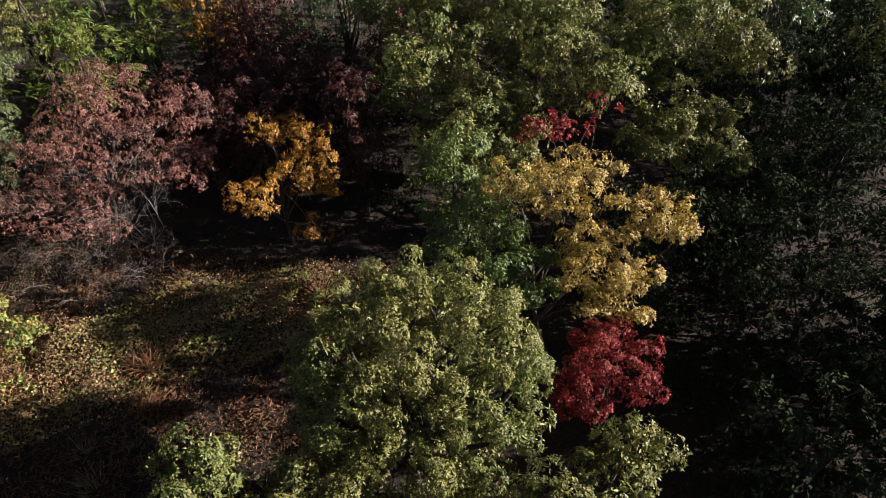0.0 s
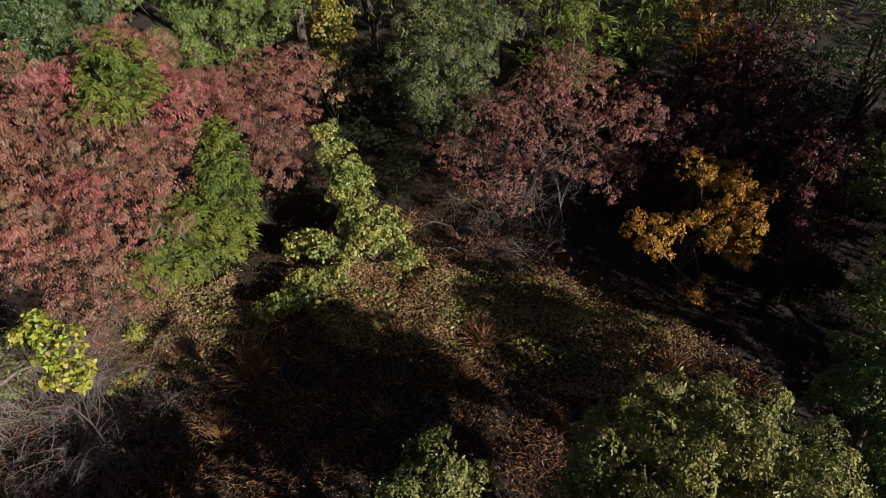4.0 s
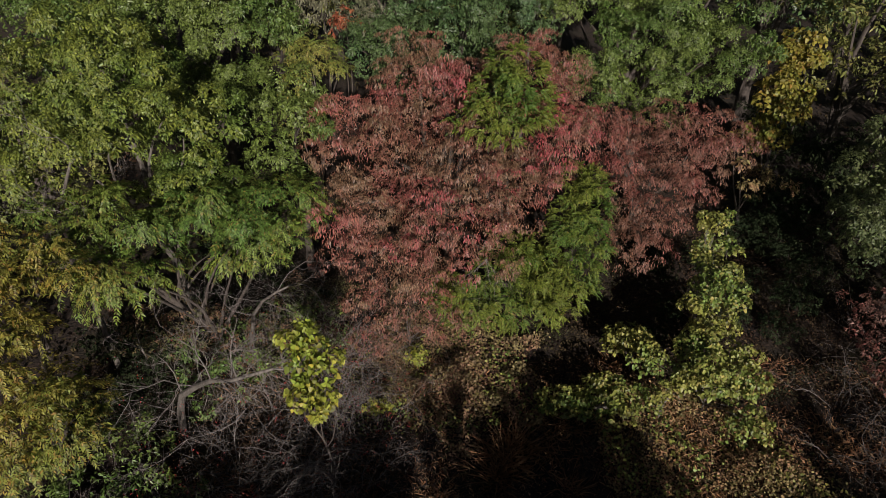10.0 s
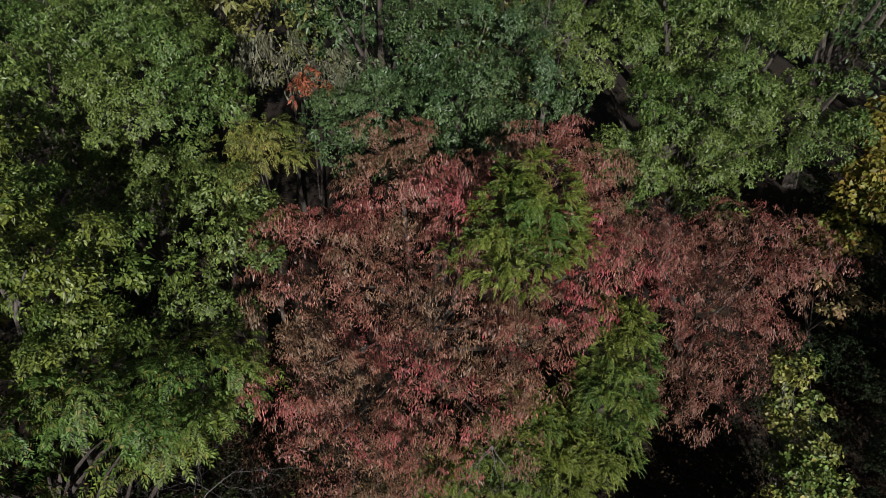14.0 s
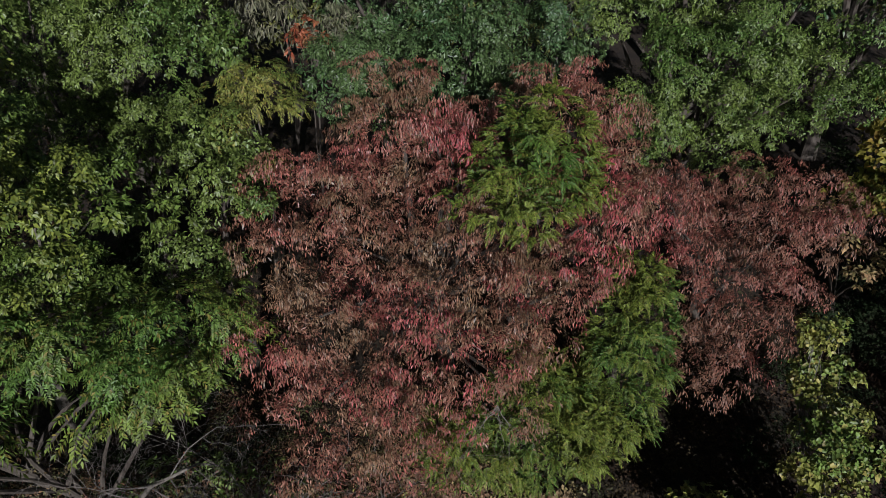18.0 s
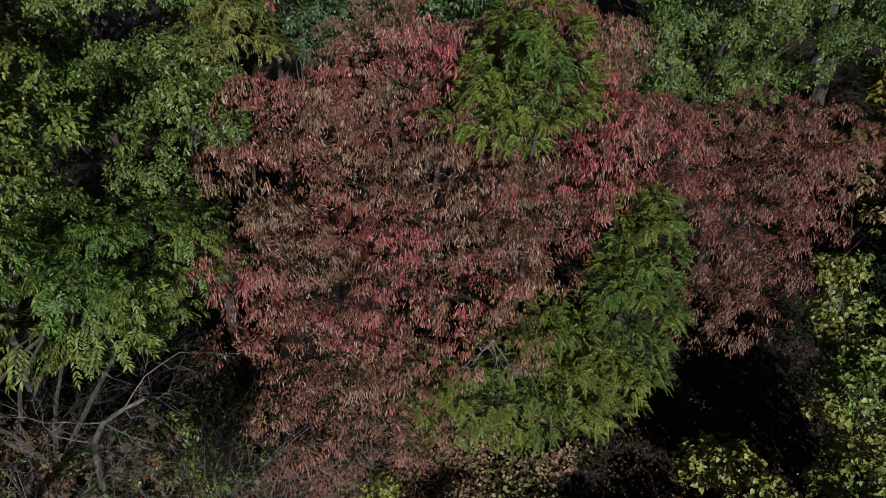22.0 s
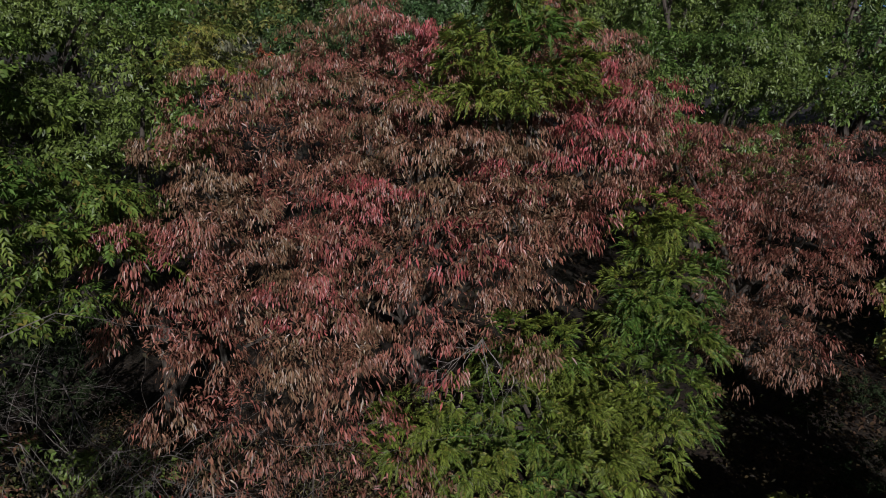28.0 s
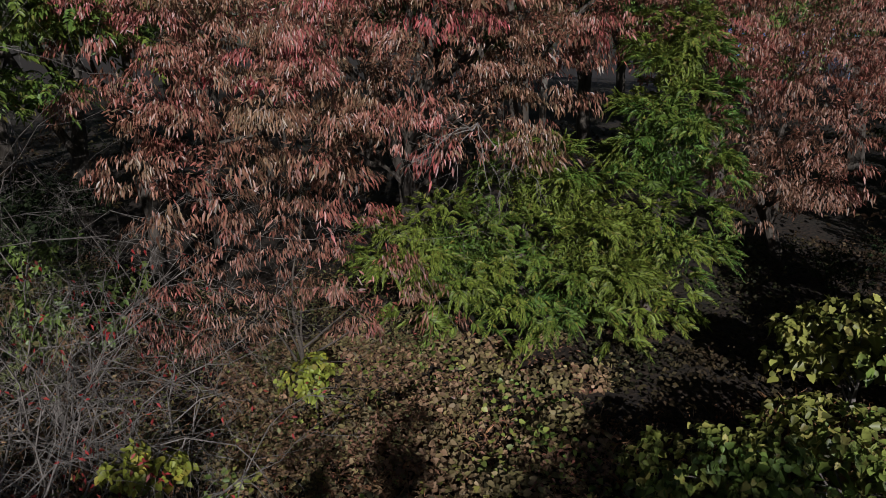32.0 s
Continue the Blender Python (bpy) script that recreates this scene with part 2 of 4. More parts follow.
def knobbly(lobes, seed):
    """The lobes with smaller ones budding from their upper sides, so that the crown's outline is uneven."""
    r = random.Random(seed)
    out = []
    for x, y, z, rx, ry, rz in lobes:
        if min(rx, ry, rz) < 0.55:
            out.append((x, y, z, rx, ry, rz))
            continue
        out.append((x, y, z, rx * 0.74, ry * 0.74, rz * 0.74))
        for k in range(9):
            a, up = 2 * math.pi * (k * 0.382 + 0.1 * r.random()), 0.95 - 1.25 * (k + 0.6 * r.random()) / 9
            s, f = math.sqrt(1 - up * up), r.uniform(0.28, 0.44)
            e = r.uniform(0.68, 0.86)
            out.append((x + rx * e * s * math.cos(a), y + ry * e * s * math.sin(a), z + rz * e * up, rx * f, ry * f, rz * f))
    return out


def boughs(lobes, size, cover=1.0, low=-0.35, apart=1.13, tier=1.0):
    """Centres of boughs spread evenly, with creases between them, over the outside of the crown's lobes, and the way outwards there."""
    cs, os_ = [], []
    L = np.array(lobes, float)
    for k, (x, y, z, rx, ry, rz) in enumerate(L):
        area = 4 * math.pi * ((rx * ry + rx * rz + ry * rz) / 3)
        n = max(6, int(area * 3.5 / (math.pi * size * size)))
        d = unit(RNG.normal(size=(n * 2, 3)))
        d = d[d[:, 2] > low][:n]
        c = np.array([x, y, z]) + d * [rx, ry, rz] * RNG.uniform(0.66, 1.0, (len(d), 1))
        keep = np.ones(len(c), bool)
        for j, q in enumerate(L):
            if j != k:
                keep &= np.linalg.norm((c - q[:3]) / q[3:], axis=1) > 0.82
        cs.append(c[keep])
        os_.append(unit(d / [rx, ry, rz])[keep])
    c, o = np.concatenate(cs), np.concatenate(os_)
    gap, taken = apart * size / math.sqrt(cover), np.empty((0, 3))
    order, good = RNG.permutation(len(c)), []
    for k in order:
        if not len(taken) or np.min(np.sum(((taken - c[k]) * [1, 1, tier]) ** 2, 1)) > gap * gap:
            taken = np.vstack([taken, c[k]])
            good.append(k)
    return c[good], o[good]


def bough_points(c, o, size, per, flat=0.75):
    """Points over the outer side of each bough, with the surface's normal."""
    n = len(c)
    u = unit(RNG.normal(size=(n, per, 3)) * [1, 1, 0.9] + o[:, None] * 0.7 + np.array([0, 0, 0.35]))
    r = size * RNG.uniform(0.75, 1.2, (n, 1, 1)) * RNG.uniform(0.80, 1.03, (n, per, 1))
    r = r * (1 + 0.16 * np.sin(u[..., :1] * 9 + c[:, None, :1] * 7) * np.sin(u[..., 1:2] * 8 + c[:, None, 1:2] * 5))
    p = c[:, None] + u * r * [1, 1, flat]
    return p.reshape(-1, 3), unit(u * 0.95 + o[:, None] * 0.3).reshape(-1, 3)


def inner_points(lobes, n):
    """A thin scatter inside the crown."""
    L = np.array(lobes, float)
    k = RNG.integers(0, len(L), n)
    d = unit(RNG.normal(size=(n, 3)))
    return L[k, :3] + d * L[k, 3:] * RNG.uniform(0.3, 0.6, (n, 1)), d


WIDTH = {"droop": (0.22, 0.32), "frond": (0.2, 0.32), "pinnate": (0.32, 0.44), "vine": (0.75, 1.0), "broad": (0.4, 0.54)}


def sprays(style, c, o, leaf, bough, per):
    """Leaf bases, ways, faces and lengths over the boughs c that point along o."""
    if style == "droop":          # tiers of brush-like tufts of hanging leaves
        k = 24
        p, nr = bough_points(c, o, bough, max(1, per // k), 0.45)
        h = unit(nr * [1, 1, 0] + RNG.normal(size=nr.shape) * [0.45, 0.45, 0.02])
        side = unit(np.cross(h, [0, 0, 1.0]))
        reach, n = leaf * RNG.uniform(1.6, 3.4, (len(p), 1, 1)), (len(p), k, 1)
        s, w = RNG.uniform(0, 1, n) ** 0.8, RNG.normal(size=n) * 0.36
        base = p[:, None] + h[:, None] * s * reach + side[:, None] * w * reach * (0.4 + 0.6 * s) + np.array([0, 0, -1.0]) * (s ** 2 * 0.3 + w ** 2 * 0.3) * reach
        base = base + RNG.normal(size=base.shape) * leaf * [0.16, 0.16, 0.3]
        lean = RNG.normal(size=(len(p), 1, 3)) * 0.16
        ax = h[:, None] * (0.12 + 0.4 * s) + side[:, None] * w * 0.55 + np.array([0, 0, -1.0]) + lean + RNG.normal(size=base.shape) * 0.24
        nn = (nr * [1, 1, 0.6] + [0, 0, 0.25])[:, None] + side[:, None] * w * 1.2 + RNG.normal(size=base.shape) * 0.42
        return base.reshape(-1, 3), ax.reshape(-1, 3), nn.reshape(-1, 3), leaf * RNG.uniform(0.6, 1.3, len(p) * k)
    if style == "frond":          # feathery plumes: branchlets on both sides of an arching axis
        k = 18
        p, nr = bough_points(c, o, bough, max(1, per // (2 * k)), 0.45)
        a = unit(nr * [1, 1, 0.35] + RNG.normal(size=nr.shape) * 0.34 + [0, 0, 0.1])
        s, sg = np.tile(np.linspace(0.03, 1, k), 2), np.repeat([1.0, -1.0], k)
        side = unit(np.cross(a, nr * 0.5 + [0, 0, 0.7] + RNG.normal(size=nr.shape) * 0.35))
        fl = leaf * RNG.uniform(2.4, 4.4, (len(p), 1, 1))
        sag = RNG.uniform(0.15, 0.6, (len(p), 1, 1))
        ss = s[None, :, None]
        base = p[:, None] + a[:, None] * ss * fl + np.array([0, 0, -1.0]) * ss ** 2 * fl * sag
        ax = a[:, None] * (0.75 + 0.5 * ss) + side[:, None] * (sg * (1.05 - 0.65 * s))[None, :, None] + np.array([0, 0, -1.0]) * (0.15 + 0.7 * ss * sag) + RNG.normal(size=base.shape) * 0.14
        nn = np.repeat((nr * 0.7 + [0, 0, 0.55])[:, None], 2 * k, 1) + RNG.normal(size=base.shape) * 0.3
        ln_ = np.broadcast_to((1.35 - 0.85 * s)[None], base.shape[:2]).reshape(-1) * leaf * RNG.uniform(0.8, 1.2, len(p) * 2 * k)
        return base.reshape(-1, 3), ax.reshape(-1, 3), nn.reshape(-1, 3), ln_
    if style == "pinnate":        # compound leaves: paired leaflets that hang from an arching stalk
        k = 15
        p, nr = bough_points(c, o, bough, max(1, per // k), 0.6)
        a = unit(nr * [1, 1, 0.3] + RNG.normal(size=nr.shape) * 0.35)
        side = unit(np.cross(a, nr * 0.6 + [0, 0, 0.8]))
        s = np.array([0.1, 0.1, 0.25, 0.25, 0.4, 0.4, 0.55, 0.55, 0.7, 0.7, 0.82, 0.82, 0.93, 0.93, 1.0])
        sg = np.array([1.0, -1.0] * 7 + [0.0])
        base = p[:, None] + a[:, None] * (s * leaf * 3.6)[None, :, None] + np.array([0, 0, -1.0]) * (s ** 2 * leaf * 1.7)[None, :, None]
        ax = a[:, None] * 0.55 + side[:, None] * (sg * 0.85)[None, :, None] + np.array([0, 0, -0.55]) + RNG.normal(size=base.shape) * 0.12
        nn = np.repeat(nr[:, None], k, 1) + [0, 0, 0.5] + RNG.normal(size=base.shape) * 0.25
        return base.reshape(-1, 3), ax.reshape(-1, 3), nn.reshape(-1, 3), leaf * RNG.uniform(0.8, 1.15, len(p) * k)
    if style == "vine":           # broad leaves that lie like tiles
        base, nr = bough_points(c, o, bough, per)
        return base, RNG.normal(size=base.shape) * 0.6 + [0, 0, -0.5] + nr * 0.2, nr + RNG.normal(size=base.shape) * 0.45 + [0, 0, 0.3], leaf * RNG.uniform(0.65, 1.25, len(base))
    # broad: rosettes of leaves at the shoots' ends, hanging outwards
    k = 11
    p, nr = bough_points(c, o, bough, max(1, per // k), 0.8)
    u = unit(RNG.normal(size=(len(p), k, 3)))
    u = unit(u - nr[:, None] * np.sum(u * nr[:, None], 2, keepdims=True) * 0.7)
    base = p[:, None] + u * leaf * RNG.uniform(0.05, 0.7, (len(p), k, 1)) + RNG.normal(size=u.shape) * leaf * 0.18
    ax = u * 0.75 + nr[:, None] * RNG.uniform(0.0, 0.6, (len(p), k, 1)) + np.array([0, 0, -0.42])
    nn = nr[:, None] + np.array([0, 0, 0.25]) + u * 0.15 + RNG.normal(size=u.shape) * 0.26
    return base.reshape(-1, 3), ax.reshape(-1, 3), nn.reshape(-1, 3), leaf * RNG.uniform(0.7, 1.3, len(p) * k)


def crown_mesh(style, lobes, leaf, bough, per, cover, low=-0.35, dense=0.7, heart=2.0):
    """Fine leaves on the boughs that face the clearing, coarser ones on those turned to the wood."""
    body = [(x, y, z, *(max(0.35 * q, q - 0.38 * bough) for q in (rx, ry, rz))) for x, y, z, rx, ry, rz in lobes] if style in ("broad", "pinnate") else lobes
    c, o = boughs(body, bough, cover, low, {"vine": 1.13, "frond": 1.6, "droop": 1.5}.get(style, 1.62), 1.6 if style == "droop" else 1.0)
    mid = np.mean(np.array(lobes, float)[:, :2], 0)
    face = unit(np.array([-1.0, -14.0]) - mid)
    away = ((o[:, :2] @ face < -0.35) & (o[:, 2] < 0.55)) | (o[:, 2] < -0.25)
    sets = [sprays(style, c[~away], o[~away], leaf, bough, per)]
    if away.any():
        sets.append(sprays(style, c[away], o[away], leaf * 1.45, bough, max(14, int(per * 0.3))))
    heart = max(1.0, min(heart, 0.125 / leaf))
    n = int(sum(len(q[0]) for q in sets) * 0.9 / heart ** 2 * dense)
    pin, din = inner_points(body, n)
    sets.append((pin, RNG.normal(size=pin.shape) + [0, 0, -0.4], din + RNG.normal(size=pin.shape) * 0.5, leaf * RNG.uniform(0.55 * heart, heart, n)))
    base, ax, nn, ln_ = (np.concatenate([q[k] for q in sets]) for k in range(4))
    return leaves("crown", base, ax, nn, ln_, ln_ * RNG.uniform(*WIDTH[style], len(base)), 0.2, 0.15, style == "vine")


def tube(bm, pts, r0, r1, sides=7, wobble=0.0):
    """A tapered limb along the points."""
    pts = [Vector(p) for p in pts]
    rings = []
    for k, p in enumerate(pts):
        d = (pts[min(k + 1, len(pts) - 1)] - pts[max(k - 1, 0)]).normalized()
        a = d.orthogonal().normalized()
        b = d.cross(a)
        r = r0 + (r1 - r0) * k / (len(pts) - 1)
        rings.append([bm.verts.new(p + (a * math.cos(t) + b * math.sin(t)) * r * (1 + wobble * random.uniform(-1, 1))) for t in (2 * math.pi * j / sides for j in range(sides))])
    for s, t in zip(rings, rings[1:]):
        for j in range(sides):
            bm.faces.new((s[j], s[(j + 1) % sides], t[(j + 1) % sides], t[j]))
    bm.faces.new(rings[-1])
    bm.faces.new(rings[0][::-1])


def bent(a, b, n=6, bow=0.12, sag=0.0):
    a, b = Vector(a), Vector(b)
    ln_ = (b - a).length
    off = Vector((random.uniform(-1, 1), random.uniform(-1, 1), random.uniform(-0.3, 0.3))) * bow * ln_
    return [a.lerp(b, k / n) + off * math.sin(math.pi * k / n) + Vector((0, 0, sag * ln_ * math.sin(math.pi * k / n))) + Vector([random.uniform(-1, 1) * 0.03 * ln_ / n for _ in range(3)]) for k in range(n + 1)]


def limb_mesh(pts, r0, r1, sides=7):
    bm = bmesh.new()
    tube(bm, pts, r0, r1, sides, 0.08)
    return bm


def tree(name, label, category, base, lobes, style, material, leaf=0.1, bough=0.45, per=220, cover=1.2, bark=None, girth=0.14, fork=0.35, low=-0.35, group="", dense=0.7, heart=2.0):
    """A tree: trunk, a limb into each lobe, and a crown of leaves."""
    random.seed(int(abs(base[0] * 131 + base[1] * 17) * 10))
    top = max(lobes, key=lambda q: q[2] + q[5])
    root = tagged(new(name), label, category, group)
    root.location = (base[0], base[1], 0)
    inv = Matrix.Translation((-base[0], -base[1], 0))
    knot = Vector((base[0], base[1], 0)).lerp(Vector(top[:3]), fork)
    trunk_pts = bent((base[0], base[1], -0.15), knot, 5, 0.05) + bent(knot, (top[0], top[1], top[2] + top[5] * 0.3), 6, 0.07)[1:]
    bm = limb_mesh(trunk_pts, girth, girth * 0.18, 9)
    bm.transform(inv)
    part("trunk", bm, bark or M_BARK, root)
    for q in lobes:
        for k in range(2 if q is not top else 1):
            end = Vector(q[:3]) + Vector([random.uniform(-0.35, 0.35) * q[3 + a] for a in range(3)])
            start = trunk_pts[random.choice((3, 4, 5, 6))]
            bm = limb_mesh(bent(start, end, 6, 0.12, 0.06), girth * 0.45, girth * 0.1, 6)
            bm.transform(inv)
            part("limb", bm, bark or M_BARK, root)
    me = crown_mesh(style, lobes if style in ("frond", "vine") else knobbly(lobes, int(base[0] * 37 + base[1] * 11)), leaf, bough, per, cover, low, dense, heart)
    me.transform(inv)
    part("crown", me, material, root)
    return root


# ---- ground ----
def rise(x, y):
    """Height of the ground."""
    p = Vector((x * 0.11, y * 0.11, 0.3))
    return 0.5 * noise.noise(p) * min(1, 0.3 + (abs(x) + abs(y)) / 60) + 0.10 * noise.noise(Vector((x * 0.6, y * 0.6, 1.7))) - 0.05


def build_ground():
    g = np.concatenate([-np.geomspace(2500, 32, 14), np.linspace(-30, 30, 91), np.geomspace(32, 2500, 14)])
    n = len(g)
    v = np.array([(x, y - 5, rise(x, y - 5) if abs(x) < 60 and abs(y) < 60 else -0.1 - 45 * min(1, max(0, (math.hypot(x, y) - 60) / 300))) for y in g for x in g])
    i = (np.arange(n - 1)[:, None] * n + np.arange(n - 1)).ravel()
    t = np.concatenate([np.stack([i, i + 1, i + n + 1], 1), np.stack([i, i + n + 1, i + n], 1)])
    me = raw_mesh("ground", v, t)
    me.materials.append(M_GROUND)
    me.polygons.foreach_set("use_smooth", np.ones(len(t), bool))
    tagged(new("ground", me), "dark soil covered with leaf litter and dry growth", "ground", kind="structure")


build_ground()

# ---- the red tree and its neighbours ----
RED = tree("red_leaved_tree", "wide tree with drooping dull red and brown leaves", "tree", (-0.6, 0.4),
     [(-0.6, -0.1, 3.5, 2.3, 2.3, 2.0), (-1.45, 0.9, 5.3, 1.0, 1.1, 1.15), (-0.75, 0.7, 5.1, 0.85, 0.9, 0.85), (-2.6, -0.3, 4.1, 1.45, 1.5, 1.35), (1.1, 1.5, 5.3, 1.2, 0.9, 0.95),
      (2.0, 0.5, 4.5, 1.05, 0.9, 0.95), (-0.3, -1.9, 3.4, 1.6, 1.1, 1.2), (-2.1, -2.7, 2.5, 1.35, 1.0, 1.15), (0.9, -0.9, 3.7, 0.9, 0.8, 0.8), (-2.9, -1.7, 3.4, 1.0, 1.0, 1.0), (0.0, -2.4, 2.75, 0.9, 0.52, 0.52)], "droop", M_RED, 0.06, 0.34, 540, 0.92, girth=0.17, low=-0.7, heart=1.5)
RED_CROWN = next(ob for ob in RED.children if ob.name.startswith("crown"))
RED_LIMB = next(ob for ob in RED.children if ob.name.startswith("limb"))
for x, y, z, r in ((2.1, -0.45, 4.85, 0.6), (1.45, -1.1, 4.5, 0.5), (1.7, 0.1, 5.3, 0.4), (-1.0, -2.2, 4.1, 0.5), (-0.2, -2.6, 3.7, 0.4), (0.6, -1.7, 4.3, 0.4), (-1.9, -2.9, 3.2, 0.4), (-0.6, 0.0, 5.75, 0.35)):
    me = crown_mesh("droop", [(x, y, z, r, r * 0.8, r * 0.7)], 0.06, 0.2, 170, 0.8, -0.5, 0.0)
    me.transform(Matrix.Translation((0.6, -0.4, 0)))
    part("rose_sprays", me, M_ROSE, RED_CROWN, "sprays of rose-red leaves", "stuff")
tree("red_sapling", "thin red-leaved sapling under the red tree's edge", "sapling", (-1.7, -3.1),
     [(-1.6, -3.0, 1.5, 0.9, 0.5, 0.9), (-2.3, -3.3, 1.3, 0.75, 0.5, 0.9), (-0.9, -2.9, 1.1, 0.55, 0.4, 0.6)], "droop", M_RED2, 0.056, 0.26, 230, 0.9, girth=0.03, dense=0.2)
tree("rust_leaved_tree", "smaller tree with rust-red drooping leaves", "tree", (5.0, 1.0),
     [(4.5, 0.3, 2.7, 1.3, 1.4, 1.4), (5.7, 1.3, 3.2, 1.35, 1.2, 1.25), (4.0, -0.8, 1.7, 0.75, 0.8, 0.9), (3.4, 1.0, 3.5, 0.9, 0.9, 1.1)], "droop", M_RED2, 0.056, 0.33, 480, 0.95, girth=0.11, low=-0.6, heart=1.5)
tree("cedar_tree", "green cedar rising through the red tree", "conifer", (0.7, -0.2),
     [(0.5, -0.6, 5.2, 1.1, 0.95, 0.7), (0.6, -0.4, 6.0, 0.65, 0.65, 0.7)], "frond", M_CEDAR, 0.062, 0.23, 1050, 1.0, girth=0.12, heart=1.4)
tree("cedar_tree", "bushy green cedar with drooping fronds to the ground", "conifer", (2.4, -0.9),
     [(2.15, -1.4, 1.0, 0.85, 0.85, 1.0), (2.45, -1.0, 2.3, 0.72, 0.7, 1.1), (2.6, -0.6, 3.2, 0.5, 0.55, 0.7)], "frond", M_CEDAR, 0.062, 0.23, 1050, 1.0, girth=0.10, low=-0.8, heart=1.4)
tree("cedar_tree", "low spreading green cedar at the red tree's foot", "conifer", (0.9, -1.4),
     [(1.2, -1.9, 0.9, 0.95, 0.8, 0.9), (0.2, -2.1, 1.0, 0.75, 0.6, 0.85), (0.9, -1.6, 1.8, 0.75, 0.6, 0.7), (-0.4, -2.3, 1.3, 0.65, 0.5, 0.75)], "frond", M_CEDAR, 0.062, 0.23, 1050, 1.0, girth=0.09, low=-0.8, heart=1.4)

# ---- trees on the west side ----
tree("light_green_tree", "light green broadleaved tree with a pale trunk", "tree", (-7.2, -1.8),
     [(-7.0, -2.3, 6.0, 1.7, 1.3, 1.2), (-8.8, -2.6, 5.6, 1.5, 1.7, 1.5), (-6.0, -1.5, 5.2, 1.1, 1.0, 1.0), (-8.2, -0.8, 6.3, 1.6, 1.4, 1.4), (-6.6, -2.0, 4.0, 1.3, 1.2, 1.1)], "broad", M_LIGHT, 0.066, 0.34, 600, 1.25, M_PALEBARK, 0.13)
tree("drooping_green_tree", "green tree with hanging leaflets beside the red tree", "tree", (-5.8, -3.2),
     [(-4.9, -3.0, 4.0, 1.2, 1.0, 0.65), (-5.9, -3.4, 4.4, 1.1, 0.9, 0.65), (-4.2, -2.3, 3.6, 0.85, 0.8, 0.7), (-7.4, -4.3, 4.9, 1.1, 0.9, 0.7), (-6.9, -5.0, 4.2, 1.1, 0.8, 0.7), (-5.2, -2.6, 3.0, 1.2, 0.8, 0.6)], "pinnate", M_FERN, 0.068, 0.3, 560, 1.2, girth=0.1)
tree("yellow_green_tree", "yellowing broadleaved tree with loose clumps", "tree", (-8.6, -6.8),
     [(-7.7, -5.9, 4.8, 1.1, 1.0, 0.9), (-6.8, -7.9, 3.8, 0.85, 0.8, 0.9), (-8.8, -7.2, 4.4, 1.5, 1.5, 1.3), (-7.6, -7.3, 2.9, 1.0, 0.9, 0.9)], "pinnate", M_YGREEN, 0.072, 0.32, 420, 1.15)
tree("smooth_green_tree", "dull green small-leaved tree", "tree", (-4.6, 0.3),
     [(-4.4, 0.2, 4.4, 0.9, 1.2, 1.5), (-4.9, -0.8, 3.7, 0.9, 0.9, 1.2)], "broad", M_EVG, 0.065, 0.36, 420, 0.95)
tree("evergreen_tree", "tall dense dark green evergreen", "tree", (-7.4, 3.2),
     [(-6.2, 2.6, 6.0, 1.6, 1.5, 1.6), (-8.4, 2.8, 6.2, 1.9, 1.7, 1.7), (-7.4, 4.6, 6.4, 2.0, 1.8, 1.7), (-10.2, 3.6, 6.2, 1.8, 1.8, 1.8), (-7.4, 2.4, 4.0, 2.4, 1.8, 1.4)], "broad", M_EVG, 0.058, 0.36, 600, 1.32, girth=0.2)
tree("yellowing_tree", "narrow yellow-green tree beside the evergreens", "tree", (-4.4, 2.2),
     [(-4.3, 2.2, 5.1, 0.8, 0.8, 0.95), (-4.6, 1.6, 4.0, 0.7, 0.7, 0.9)], "pinnate", M_YGREEN2, 0.066, 0.3, 420, 1.2, M_PALEBARK, 0.06)
tree("evergreen_tree", "dense blue-green evergreen behind the red tree", "tree", (-0.8, 4.2),
     [(-0.9, 3.7, 5.1, 2.3, 1.4, 1.5), (-2.7, 3.4, 4.9, 1.2, 1.1, 1.1), (0.9, 4.4, 5.3, 1.5, 1.3, 1.4), (-0.4, 4.6, 3.6, 2.2, 1.5, 1.3), (-0.4, 5.8, 6.3, 2.1, 1.4, 1.2)], "broad", M_BLUE, 0.06, 0.36, 520, 1.5, girth=0.18)
tree("evergreen_tree", "large olive green evergreen with deep gaps", "tree", (5.4, 5.0),
     [(5.0, 4.4, 4.9, 1.9, 1.4, 1.4), (7.2, 4.4, 4.6, 1.5, 1.5, 1.5), (3.5, 3.5, 4.0, 1.0, 0.9, 1.2), (2.9, 6.2, 5.7, 1.7, 1.5, 1.4), (5.6, 7.0, 5.7, 2.2, 1.8, 1.5), (7.5, 7.2, 6.0, 1.5, 1.4, 1.4), (5.6, 5.2, 3.0, 2.4, 1.6, 1.4), (5.8, 5.8, 4.6, 2.0, 1.2, 1.4), (4.2, 6.2, 6.9, 1.7, 1.5, 1.2), (6.4, 6.4, 6.6, 1.4, 1.4, 1.1)], "broad", M_EVG, 0.058, 0.36, 600, 1.32, girth=0.18)
tree("yellow_leaf_tree", "slender tree with large yellow-green leaves", "tree", (9.2, 3.6),
     [(8.9, 3.3, 3.7, 0.6, 0.6, 0.7), (8.5, 3.1, 2.6, 0.6, 0.6, 0.6), (9.6, 4.6, 4.4, 0.7, 0.7, 0.7)], "vine", M_YGREEN, 0.11, 0.33, 110, 0.9, girth=0.07)
